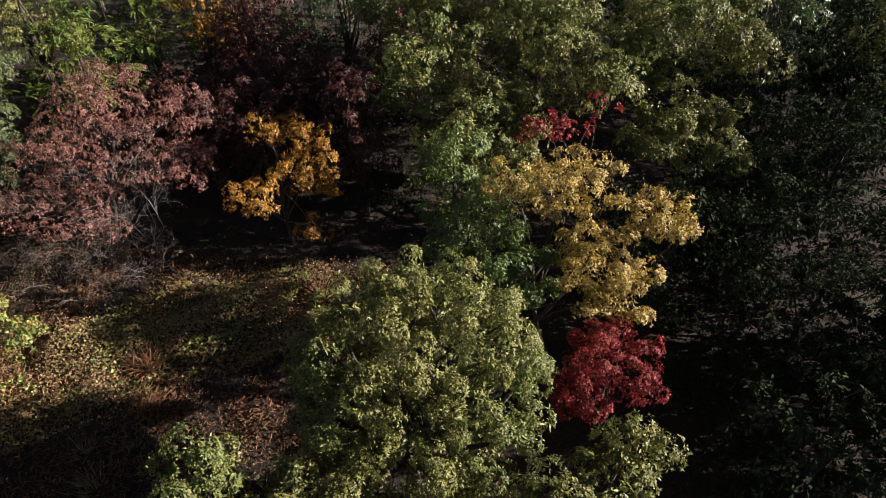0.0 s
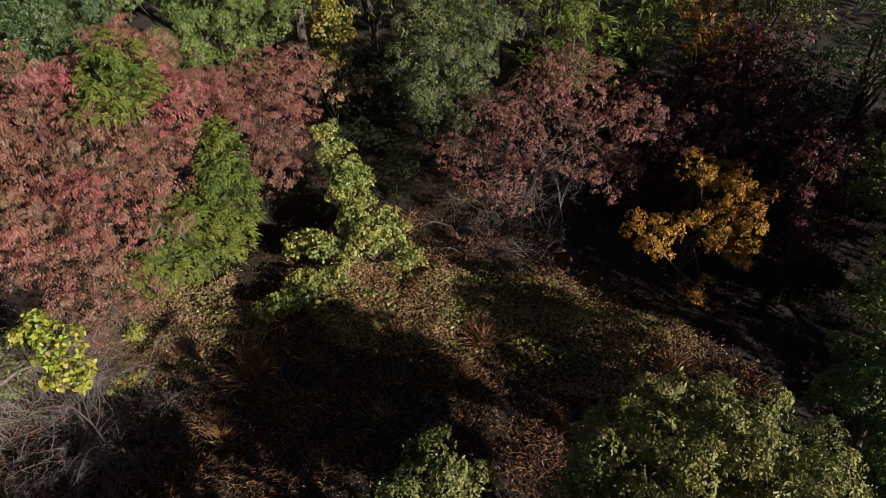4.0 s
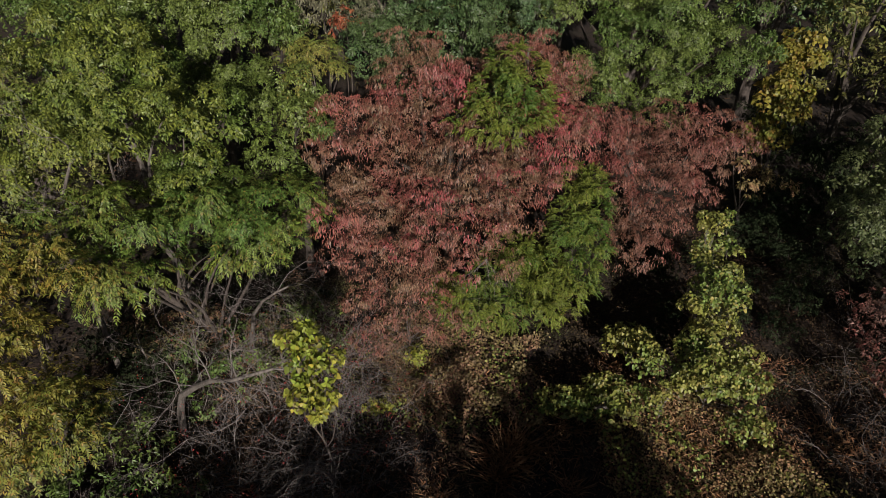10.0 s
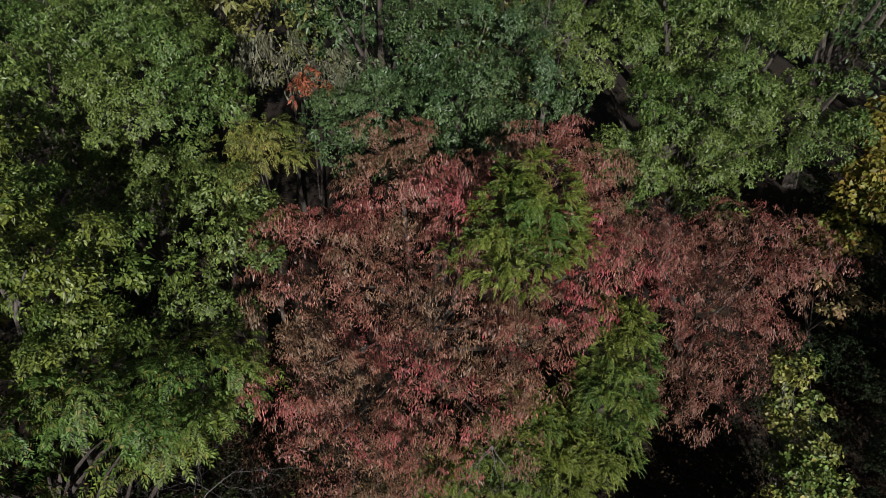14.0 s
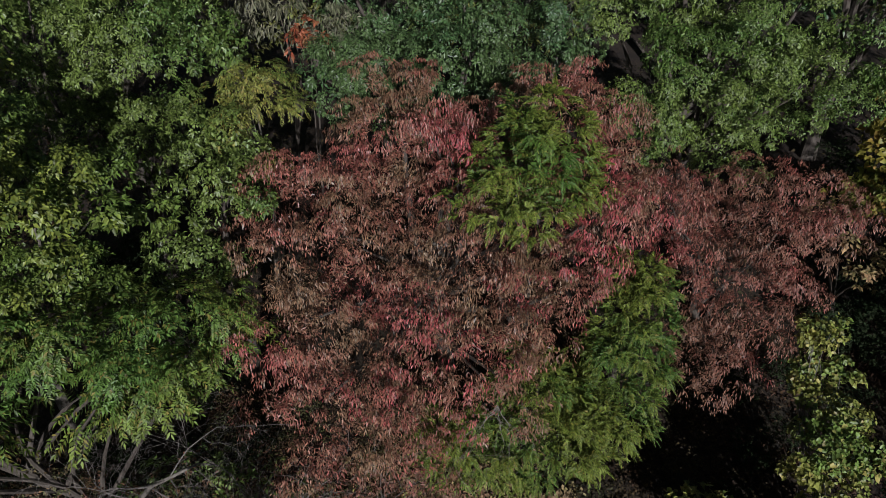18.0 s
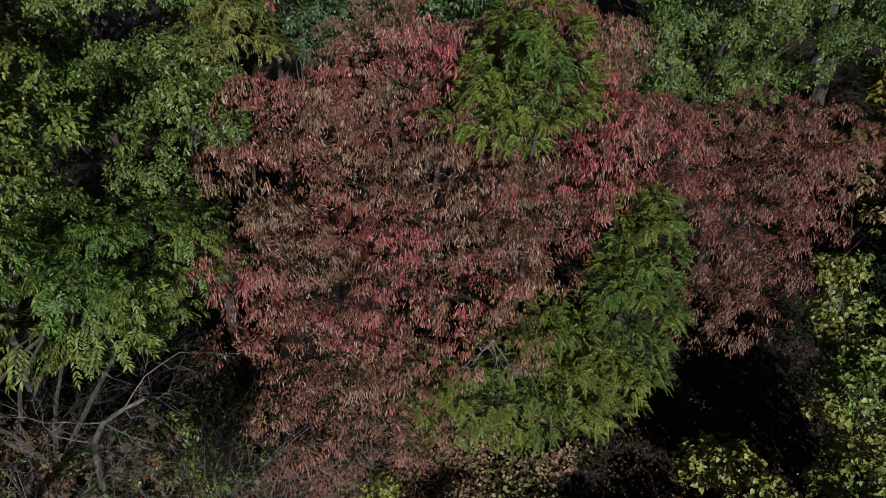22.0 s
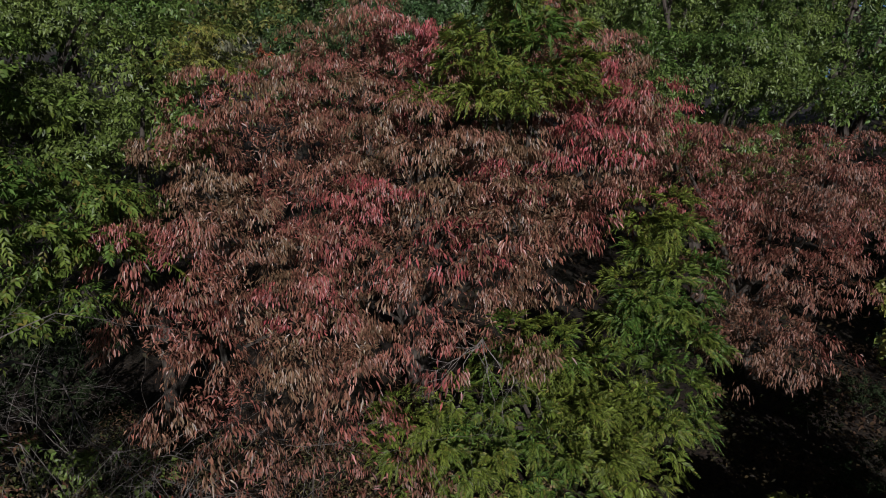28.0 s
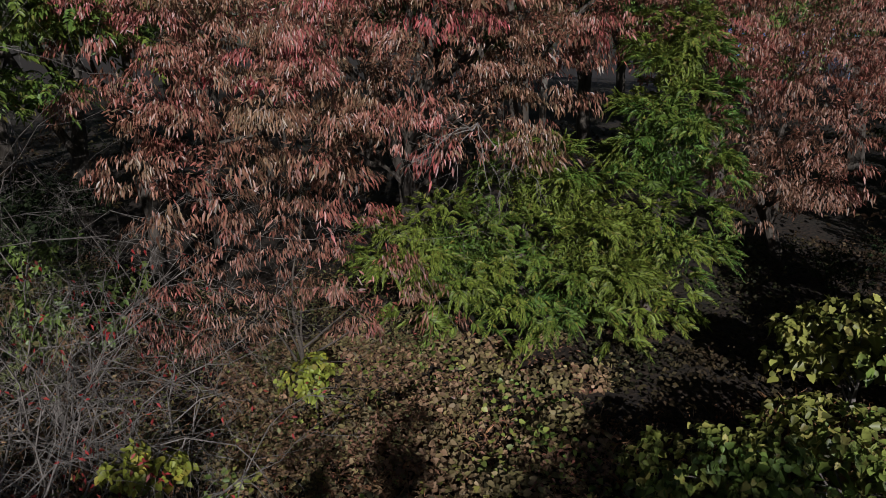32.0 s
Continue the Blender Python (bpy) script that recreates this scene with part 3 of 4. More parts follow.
tree("rusty_shrub", "shrub with orange-brown leaves at the wood's edge", "shrub", (7.9, 1.4),
     [(7.9, 1.3, 2.1, 0.7, 0.8, 0.6), (7.3, 2.1, 2.7, 0.6, 0.6, 0.5)], "broad", M_LITTER, 0.09, 0.3, 150, 0.8, girth=0.05)
tree("pale_leaf_tree", "pale-leaved tree behind the evergreens", "tree", (-4.8, 7.4),
     [(-4.8, 7.0, 5.0, 1.0, 0.9, 0.9), (-3.2, 6.4, 4.7, 0.9, 0.8, 0.8)], "droop", M_PALE, 0.15, 0.36, 120, 0.8, girth=0.08)
tree("orange_leaf_tree", "small tree with orange-red leaves among evergreens", "tree", (-3.9, 5.2),
     [(-3.75, 5.0, 5.3, 0.5, 0.45, 0.4)], "broad", M_ORANGE, 0.1, 0.22, 110, 0.8, girth=0.05)

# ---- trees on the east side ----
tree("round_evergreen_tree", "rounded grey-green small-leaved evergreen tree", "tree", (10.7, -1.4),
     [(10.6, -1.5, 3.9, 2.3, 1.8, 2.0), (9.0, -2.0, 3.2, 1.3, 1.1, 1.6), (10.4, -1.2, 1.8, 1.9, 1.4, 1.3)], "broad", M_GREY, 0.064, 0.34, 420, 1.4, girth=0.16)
tree("pink_brown_tree", "thinly leaved tree with pinkish brown leaves", "tree", (10.2, -5.4),
     [(10.8, -5.4, 2.7, 2.1, 2.4, 1.3), (12.6, -4.8, 3.5, 1.4, 1.6, 1.0), (9.0, -5.0, 1.7, 1.5, 1.9, 1.0), (11.0, -7.6, 2.3, 1.2, 1.3, 0.9), (12.8, -7.2, 3.0, 1.2, 1.2, 0.9)], "broad", M_PINK, 0.05, 0.22, 150, 1.1, M_TWIG, 0.06)
CON = tree("conifer_tree", "bright green conifer behind the pink-brown tree", "conifer", (15.0, -2.6),
     [(15.0, -2.6, 2.6, 1.7, 1.6, 1.5), (15.0, -2.6, 4.3, 1.1, 1.1, 1.3)], "frond", M_CEDAR, 0.09, 0.34, 420, 1.0)
tree("golden_tree", "slender tree with golden yellow leaves", "tree", (10.9, -10.9),
     [(9.6, -10.5, 2.4, 0.8, 0.75, 0.6), (10.9, -11.5, 2.6, 0.8, 0.9, 0.8), (11.9, -10.8, 3.2, 0.6, 0.6, 0.7), (10.0, -11.9, 1.2, 0.45, 0.45, 0.5), (11.2, -10.4, 3.7, 0.45, 0.45, 0.45), (11.5, -11.7, 3.3, 0.6, 0.6, 0.6), (11.2, -12.0, 1.9, 0.55, 0.55, 0.7)], "broad", M_YELLOW, 0.062, 0.24, 240, 1.15, girth=0.06)
tree("maroon_tree", "maroon-leaved tree coloured darker for shade", "tree", (14.2, -8.4),
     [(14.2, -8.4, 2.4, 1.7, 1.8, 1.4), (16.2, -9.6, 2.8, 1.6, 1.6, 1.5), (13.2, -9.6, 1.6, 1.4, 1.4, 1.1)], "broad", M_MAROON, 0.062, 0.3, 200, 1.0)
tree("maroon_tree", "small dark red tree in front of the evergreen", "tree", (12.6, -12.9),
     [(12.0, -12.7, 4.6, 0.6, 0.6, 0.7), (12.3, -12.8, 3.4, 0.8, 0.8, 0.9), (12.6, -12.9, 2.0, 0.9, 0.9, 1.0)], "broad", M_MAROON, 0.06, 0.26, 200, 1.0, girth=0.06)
tree("maroon_tree", "small dark red tree among dark evergreen boughs", "tree", (11.6, -18.6),
     [(10.9, -18.3, 4.6, 0.6, 0.9, 0.6), (11.5, -19.5, 4.9, 0.45, 0.5, 0.45)], "broad", M_CRIMSON, 0.06, 0.24, 150, 0.7, girth=0.06)
tree("evergreen_tree", "very large dark olive evergreen", "tree", (15.0, -18.0),
     [(13.8, -14.8, 4.0, 2.3, 2.0, 2.2), (14.6, -19.0, 4.5, 2.7, 2.9, 2.2), (16.4, -22.2, 5.0, 2.5, 2.4, 2.0), (17.6, -17.6, 5.0, 2.6, 2.6, 2.2), (12.8, -22.2, 3.4, 1.7, 1.8, 1.6), (11.8, -16.6, 2.8, 1.9, 2.0, 2.0), (17.4, -14.0, 5.0, 2.2, 2.2, 2.0)], "broad", M_OLIVE, 0.085, 0.44, 330, 1.6, girth=0.28, dense=2.2)
tree("ochre_tree", "tree with ochre yellow leaves in open clumps", "tree", (7.6, -18.8),
     [(8.3, -18.8, 4.5, 1.2, 1.25, 0.9), (8.1, -20.9, 4.1, 0.95, 0.95, 0.65), (7.1, -19.6, 3.5, 1.1, 1.1, 0.9), (8.1, -17.4, 4.8, 0.5, 0.5, 0.7), (6.6, -20.0, 2.8, 0.85, 0.85, 0.6)], "broad", M_OCHRE, 0.05, 0.24, 420, 1.1, girth=0.08)
tree("vine_green_tree", "dark green tree hung with climbers", "tree", (8.6, -16.7),
     [(8.5, -16.9, 3.2, 1.2, 1.1, 1.2), (9.1, -16.1, 4.2, 0.7, 0.7, 1.2), (7.5, -17.9, 2.6, 1.0, 0.9, 1.0), (8.6, -16.1, 2.4, 1.2, 1.0, 1.1), (6.8, -17.7, 2.9, 0.9, 0.8, 1.1)], "broad", M_EVG, 0.06, 0.32, 520, 1.0, dense=1.5)
tree("crimson_bush", "bright crimson-leaved bush beside the ochre tree", "bush", (5.2, -20.0),
     [(5.3, -20.0, 2.2, 1.0, 1.2, 0.8), (4.9, -19.4, 1.6, 0.8, 0.8, 0.8)], "broad", M_CRIMSON, 0.05, 0.2, 300, 1.1, girth=0.05)
def dome(x, y, z, rx, ry, rz, n, wide, tall):
    """A domed crown of upright lumps."""
    out = [(x, y, z, rx * 0.72, ry * 0.72, rz * 0.75)]
    for k in range(n):
        up = 1 - 1.15 * (k + 0.5) / n
        a, s = 2.4 * k, math.sqrt(1 - up * up)
        out.append((x + rx * 0.92 * s * math.cos(a), y + ry * 0.92 * s * math.sin(a), z + rz * (0.95 * up - 0.1), wide, wide, tall))
    return out


tree("olive_tree", "broad dome-shaped olive green tree", "tree", (3.0, -16.1),
     dome(3.4, -16.25, 3.3, 2.25, 2.3, 2.15, 36, 0.42, 0.8) + [(2.9, -16.2, 2.0, 1.5, 1.8, 1.4)], "broad", M_OLIVE, 0.052, 0.26, 440, 1.25, girth=0.2, dense=1.0)
tree("green_tree", "low green tree in front of the dome-shaped tree", "tree", (0.4, -13.6),
     [(0.6, -13.3, 3.3, 0.9, 0.9, 1.0), (0.9, -14.8, 2.8, 0.9, 0.9, 1.0), (-0.6, -14.6, 3.0, 1.0, 1.0, 1.1)], "broad", M_OLIVE, 0.06, 0.32, 420, 1.5, dense=2.0)
tree("green_tree", "low green tree in front of the dome-shaped tree", "tree", (1.2, -19.4),
     [(1.2, -19.0, 2.9, 1.1, 1.1, 1.0), (2.7, -20.1, 2.7, 0.7, 0.7, 1.1), (0.2, -17.4, 2.6, 1.1, 1.1, 1.0)], "broad", M_OLIVE, 0.06, 0.32, 420, 1.5, dense=2.0)
tree("green_tree", "low green tree at the clearing's south edge", "tree", (-1.6, -20.0),
     [(-1.6, -20.0, 3.4, 1.9, 1.6, 1.5), (-3.4, -20.6, 3.0, 1.5, 1.3, 1.3)], "broad", M_LIGHT, 0.09, 0.42, 260, 0.85)
for x, y, z in ((-1.3, -15.7, 4.0), (-2.6, -15.0, 3.6), (-4.2, -16.0, 3.7), (-6.0, -17.0, 3.9)):
    tree("green_tree", "low green tree at the clearing's south edge", "tree", (x, y), [(x, y, z, 1.2, 1.1, 1.2), (x - 0.9, y - 0.9, z - 0.6, 1.0, 1.0, 1.1)], "broad", M_OLIVE, 0.16, 0.42, 200, 2.0, dense=2.0)
# evergreens whose unlit side is put into the leaf colour
DARK = []
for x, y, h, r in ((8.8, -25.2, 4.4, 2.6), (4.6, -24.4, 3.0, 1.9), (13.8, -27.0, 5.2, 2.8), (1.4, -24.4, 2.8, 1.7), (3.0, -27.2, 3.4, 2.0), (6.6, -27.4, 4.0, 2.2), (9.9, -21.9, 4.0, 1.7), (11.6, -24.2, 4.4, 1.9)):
    DARK.append(tree("dark_evergreen_tree", "evergreen with its shaded side put into a near-black leaf colour", "tree", (x, y),
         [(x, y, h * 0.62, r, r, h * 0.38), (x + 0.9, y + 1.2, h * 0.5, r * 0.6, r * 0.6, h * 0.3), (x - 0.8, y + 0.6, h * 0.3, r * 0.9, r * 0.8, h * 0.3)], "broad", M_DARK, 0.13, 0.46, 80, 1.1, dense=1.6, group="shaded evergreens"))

# ---- the wood further off ----
for name, label, lobes, mat, leaf, spots in (
        ("evergreen_tree", "dark green evergreen in the wood behind", [(0, 0, 6.9, 2.2, 2.0, 1.8), (1.6, 1.0, 5.8, 1.7, 1.6, 1.6), (-1.6, 0.6, 6.0, 1.8, 1.6, 1.6), (0, 0.4, 3.8, 2.5, 2.2, 1.8)], M_EVG, 0.115,
         ((-14.5, 4.5, 40), (-12.5, 9.0, 200), (4.0, 13.0, 120), (15.6, 12.8, 300), (24.0, -16.0, 80), (23.5, 2.0, 10), (-5.5, 14.5, 250), (8.6, 19.5, 60), (26.0, -27.0, 150), (-2.0, 24.0, 70), (-17.5, 1.0, 10))),
        ("evergreen_tree", "blue-green evergreen in the wood behind", [(0, 0, 6.6, 2.1, 1.8, 1.7), (1.4, -0.8, 5.6, 1.6, 1.4, 1.4), (-1.3, 0.9, 5.4, 1.7, 1.5, 1.5), (0, 0, 3.6, 2.2, 2.0, 1.6)], M_BLUE, 0.115,
         ((-2.5, 9.6, 30), (6.2, 10.8, 160), (20.0, -10.5, 80), (-10.0, 14.0, 280), (19.5, 4.5, 200), (29.0, -8.0, 20), (0.5, 19.0, 100), (10.6, 9.2, 75), (13.0, 14.2, 190), (20.0, -26.0, 0), (24.0, 9.0, 45))),
        ("evergreen_tree", "olive evergreen in the wood behind", [(0, 0, 5.3, 2.1, 2.2, 1.5), (1.7, 0.3, 4.3, 1.6, 1.5, 1.4), (-1.2, -1.0, 4.7, 1.4, 1.4, 1.3), (0.2, 0, 3.0, 2.2, 2.0, 1.4)], M_OLIVE, 0.115,
         # the three near y -32 are unseen, added to shade the dark evergreens
         ((1.0, 9.9, 210), (12.5, 6.2, 100), (19.0, 15.0, 20), (-15.0, -1.5, 330), (26.0, -20.0, 250), (25.5, -4.0, 60), (-16.0, 12.0, 40), (7.0, 22.0, 10), (-13.0, -5.8, 60), (17.5, 0.8, 120), (21.8, -5.5, 240), (7.5, 15.5, 300), (0.5, -31.5, 15), (4.6, -31.8, 140), (8.6, -32.2, 260), (-7.0, 9.5, 20), (19.0, -31.0, 90), (-11.5, 0.2, 15))),
        ("maroon_tree", "dark maroon tree in the wood behind", [(0, 0, 3.2, 1.7, 1.7, 1.3), (1.2, 0.4, 2.2, 1.4, 1.4, 1.2)], M_MAROON, 0.14,
         ((19.0, -7.2, 45), (20.5, -13.5, 200), (-11.6, -8.6, 120)))):
    x, y, turn = spots[0]
    proto = tree(name, label, "tree", (0, 0), lobes, "broad", mat, leaf, 0.46, 110, 1.0, dense=1.0, group="wood behind", girth=0.2)
    proto.matrix_basis = pose(x, y, 0, 0, 0, turn)
    for x, y, turn in spots[1:]:
        copy_thing(proto, pose(x, y, 0, 0, 0, turn) @ Matrix.Scale(1.3 if y > 9 and x < 12 else 1.0, 4))
copy_thing(CON, pose(18.5, -3.2, 0, 0, 0, 30))
copy_thing(CON, pose(13.4, 1.8, 0, 0, 0, 100))
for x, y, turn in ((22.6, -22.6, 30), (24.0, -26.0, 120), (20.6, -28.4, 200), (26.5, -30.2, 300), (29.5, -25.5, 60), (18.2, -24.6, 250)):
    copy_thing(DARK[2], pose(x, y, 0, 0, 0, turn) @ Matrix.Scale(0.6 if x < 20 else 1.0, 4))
# added shrubs; their dark leaves stand in for shade between the trees
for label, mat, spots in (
        ("low added shrub coloured near-black for the shade under the wood", M_DARK, ((-6.5, 0.2, 0.7), (-7.4, 1.9, 0.8), (-5.4, -0.6, 0.6), (-8.4, 2.6, 0.9), (8.6, 0.6, 0.9), (9.3, 2.2, 1.0), (4.9, -1.9, 0.4), (5.7, -1.4, 0.4), (6.5, -2.0, 0.45), (7.1, -0.8, 0.5), (5.2, -0.3, 0.45), (6.3, 0.0, 0.5), (4.3, -2.7, 0.35), (7.4, -2.6, 0.5), (7.8, 1.2, 0.7),
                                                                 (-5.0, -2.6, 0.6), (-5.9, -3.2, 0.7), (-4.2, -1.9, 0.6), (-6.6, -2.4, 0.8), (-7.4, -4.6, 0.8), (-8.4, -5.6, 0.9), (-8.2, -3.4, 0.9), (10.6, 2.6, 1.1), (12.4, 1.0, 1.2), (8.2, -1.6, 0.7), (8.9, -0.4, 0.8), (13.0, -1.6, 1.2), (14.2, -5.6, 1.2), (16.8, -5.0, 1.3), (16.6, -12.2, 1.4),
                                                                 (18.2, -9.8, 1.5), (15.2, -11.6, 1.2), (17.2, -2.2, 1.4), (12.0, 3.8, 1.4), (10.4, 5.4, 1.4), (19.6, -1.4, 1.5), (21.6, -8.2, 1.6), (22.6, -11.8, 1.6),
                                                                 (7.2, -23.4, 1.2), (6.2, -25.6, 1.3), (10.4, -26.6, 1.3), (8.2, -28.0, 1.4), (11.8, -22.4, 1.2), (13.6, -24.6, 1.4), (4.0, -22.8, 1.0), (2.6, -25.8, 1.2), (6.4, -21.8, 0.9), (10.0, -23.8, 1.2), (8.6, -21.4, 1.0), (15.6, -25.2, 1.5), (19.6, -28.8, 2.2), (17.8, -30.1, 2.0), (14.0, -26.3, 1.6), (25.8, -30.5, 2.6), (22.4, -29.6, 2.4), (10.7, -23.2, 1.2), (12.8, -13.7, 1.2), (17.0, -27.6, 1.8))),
        ("low maroon shrub with the wood's shade in its leaf colour", M_MAROON, ((13.4, -7.4, 1.1), (15.6, -7.0, 1.3), (17.4, -7.6, 1.4), (15.0, -9.8, 1.2), (18.6, -12.0, 1.4), (14.0, -11.0, 1.0), (16.4, -10.6, 1.4), (19.6, -5.9, 1.4), (14.6, -4.4, 1.1)))):
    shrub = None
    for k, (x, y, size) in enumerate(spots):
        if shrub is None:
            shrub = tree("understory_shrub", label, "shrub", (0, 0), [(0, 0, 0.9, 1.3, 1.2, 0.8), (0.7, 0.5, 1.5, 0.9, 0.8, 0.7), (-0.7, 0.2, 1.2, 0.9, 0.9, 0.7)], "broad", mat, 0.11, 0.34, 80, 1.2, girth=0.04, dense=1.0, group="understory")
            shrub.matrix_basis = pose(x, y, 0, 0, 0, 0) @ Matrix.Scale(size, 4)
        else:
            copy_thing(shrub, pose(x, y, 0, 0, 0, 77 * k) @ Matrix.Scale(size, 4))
tree("orange_tree", "yellow-orange autumn tree at the wood's edge", "tree", (19.6, -4.8),
     [(19.5, -4.7, 3.9, 1.4, 1.3, 1.0), (18.4, -5.8, 3.3, 1.0, 1.0, 0.8)], "broad", M_YELLOW, 0.12, 0.4, 170, 0.9)
tree("orange_tree", "yellow autumn tree behind the conifer", "tree", (16.8, 3.2),
     [(16.7, 3.2, 3.8, 1.0, 1.0, 0.8), (15.4, 3.6, 3.2, 0.9, 0.9, 0.8)], "broad", M_OCHRE, 0.12, 0.4, 150, 0.9)

# ---- vines over the clearing's edge ----
def vine_chain(label, base, line, loose, seed, per=120):
    """Vines that hang over a line of dead stems, in uneven clumps."""
    random.seed(seed)
    lobes = []
    for (x, y, z, r), (x2, y2, z2, r2) in zip(line, line[1:]):
        n = max(2, int(math.dist((x, y, z), (x2, y2, z2)) / 0.3))
        for k in range(n):
            t, q = k / n, r + (r2 - r) * k / n
            for _ in range(2):
                a, s = random.uniform(0, 2 * math.pi), random.uniform(0, loose) * q
                zz = z + (z2 - z) * t + random.uniform(-0.5, 0.35) * q
                lobes.append((x + (x2 - x) * t + s * math.cos(a), y + (y2 - y) * t + s * math.sin(a), max(0.12, zz), q * random.uniform(0.35, 0.7), q * random.uniform(0.35, 0.7), q * random.uniform(0.3, 0.6)))
    return tree("vine_mound", label, "vines", base, lobes, "vine", M_KUDZU, 0.066, 0.17, per, 0.8, M_TWIG, 0.025, low=-0.6)


vine_chain("tangle of broad-leaved climbing vines over dead stems", (5.3, -3.2), [(6.0, -0.7, 2.3, 0.4), (5.7, -1.6, 1.9, 0.5), (5.4, -2.7, 1.8, 0.6), (4.8, -3.8, 1.5, 0.75)], 1.0, 5, 55)
vine_chain("thick green heap of climbing vines", (5.0, -4.7), [(4.3, -4.3, 1.2, 0.7), (5.0, -4.8, 1.1, 0.9), (5.9, -5.0, 0.9, 0.8)], 1.0, 6, 55)
vine_chain("vine curtain hanging to the ground", (3.9, -5.0), [(4.2, -4.8, 1.0, 0.5), (3.7, -5.2, 0.4, 0.5)], 0.8, 7, 55)
vine_chain("low dome of green climbing vine leaves", (3.6, -3.6), [(3.4, -3.6, 0.85, 0.7), (4.0, -3.5, 0.85, 0.75)], 0.8, 8, 60)
vine_chain("sprawling yellow-green climbing vine leaves", (2.7, -4.8), [(1.9, -4.8, 0.3, 0.55), (2.6, -4.8, 0.5, 0.8), (3.3, -5.1, 0.3, 0.7)], 0.9, 9, 55)
tree("lime_sapling", "leaning sapling with lime green and yellow leaves", "sapling", (-3.1, -6.6),
     [(-3.0, -7.2, 3.5, 0.32, 0.32, 0.4), (-2.95, -6.9, 3.95, 0.34, 0.3, 0.3), (-3.2, -6.8, 4.3, 0.22, 0.22, 0.25)], "vine", M_LIME, 0.085, 0.22, 75, 1.0, girth=0.03)
for x, y, z in ((-1.45, -3.5, 0.45), (-2.3, -5.2, 0.6)):
    tree("lime_seedling", "lime green seedling in the ground cover", "seedling", (x, y), [(x, y, z, 0.25, 0.18, 0.15)], "vine", M_LIME, 0.06, 0.13, 45, 0.8, girth=0.012, group="lime seedlings")


# ---- bare shrubs ----
def twigs(bm, start, way, length, radius, depth, arch=0.0):
    """A bare twig with its side twigs."""
    n = 5
    p, d, pts = Vector(start), Vector(way).normalized(), [Vector(start)]
    for k in range(n):
        d = (d + Vector([random.uniform(-0.45, 0.45) for _ in range(3)]) + Vector((0, 0, -arch * k / n))).normalized()
        p = p + d * length / n
        pts.append(p.copy())
    tube(bm, pts, radius, radius * 0.35, 4 if radius > 0.006 else 3)
    if depth:
        for k in range(random.randint(3, 5) if depth > 1 else random.randint(3, 6)):
            q = pts[random.randint(1, n)]
            side = Vector([random.uniform(-1, 1) for _ in range(3)])
            twigs(bm, q, d * 0.8 + side * 0.75, length * random.uniform(0.45, 0.7), radius * 0.5, depth - 1, arch)


def bare_shrub(base, label, stems, height, spread, seed, arch=0.25, berries=0):
    random.seed(seed)
    x, y = base
    root = tagged(new("bare_shrub"), label, "shrub", "bare shrubs")
    root.location = (x, y, rise(x, y))
    for k in range(stems):
        a = 2 * math.pi * (k + random.random()) / stems
        bm = bmesh.new()
        twigs(bm, (0.1 * math.cos(a), 0.1 * math.sin(a), -0.05), (spread * math.cos(a), spread * math.sin(a), 1), height * random.uniform(0.7, 1.1), 0.011, 3, arch)
        part("stem", bm, M_TWIG, root)
    if berries:
        p = np.array([[random.gauss(0, 0.5 * spread * height), random.gauss(0, 0.5 * spread * height), height * random.uniform(0.5, 0.9)] for _ in range(berries)])
        p = np.repeat(p, 4, 0) + RNG.normal(size=(berries * 4, 3)) * 0.05
        part("last_leaves", leaves("last_leaves", p, RNG.normal(size=p.shape) + [0, 0, -0.8], RNG.normal(size=p.shape), 0.05, 0.022), M_CRIMSON, root, "last crimson leaves", "stuff")
    return root


for k, (x, y, n, h, s) in enumerate(((-5.2, -6.3, 5, 1.9, 0.9), (-4.2, -7.4, 5, 1.6, 1.0), (-3.1, -6.2, 5, 1.5, 1.0), (-3.4, -5.2, 5, 1.9, 0.7), (-4.6, -5.0, 5, 2.2, 0.7), (-2.6, -7.2, 5, 1.3, 1.1),
                                     (-5.6, -7.8, 5, 1.6, 1.0), (-4.5, -8.6, 5, 1.3, 1.1), (-6.4, -4.8, 4, 2.4, 0.6), (-6.9, -8.4, 4, 2.0, 0.7), (-2.9, -4.3, 4, 1.7, 0.8), (-5.9, -9.2, 4, 1.5, 1.0), (-3.6, -4.4, 5, 2.6, 0.5), (-3.1, -5.5, 5, 1.8, 0.9), (-2.4, -4.6, 4, 1.3, 1.0), (-4.3, -3.9, 4, 2.6, 0.5), (-2.3, -5.8, 5, 1.1, 1.2), (-3.9, -6.0, 5, 2.0, 0.8),
                                     (-3.0, -3.8, 4, 2.1, 0.7), (-4.9, -7.0, 6, 1.6, 1.1), (-3.6, -7.9, 6, 1.3, 1.2), (-5.1, -8.2, 6, 1.5, 1.1), (-2.6, -6.4, 6, 1.2, 1.2), (-6.2, -6.9, 6, 1.8, 1.0))):
    bare_shrub((x, y), "leafless grey shrub of tangled thin twigs", n, h, s, 40 + k, berries=16 if k % 2 == 0 else 7)
for k, (x, y, h) in enumerate(((8.4, -6.0, 1.6), (8.2, -4.6, 1.5), (9.0, -7.2, 1.6), (9.4, -5.6, 2.6), (10.4, -6.4, 3.0), (10.2, -4.4, 3.0))):
    bare_shrub((x, y), "leafless grey twigs among the pink-brown tree", 5, h, 1.0, 70 + k, 0.1)

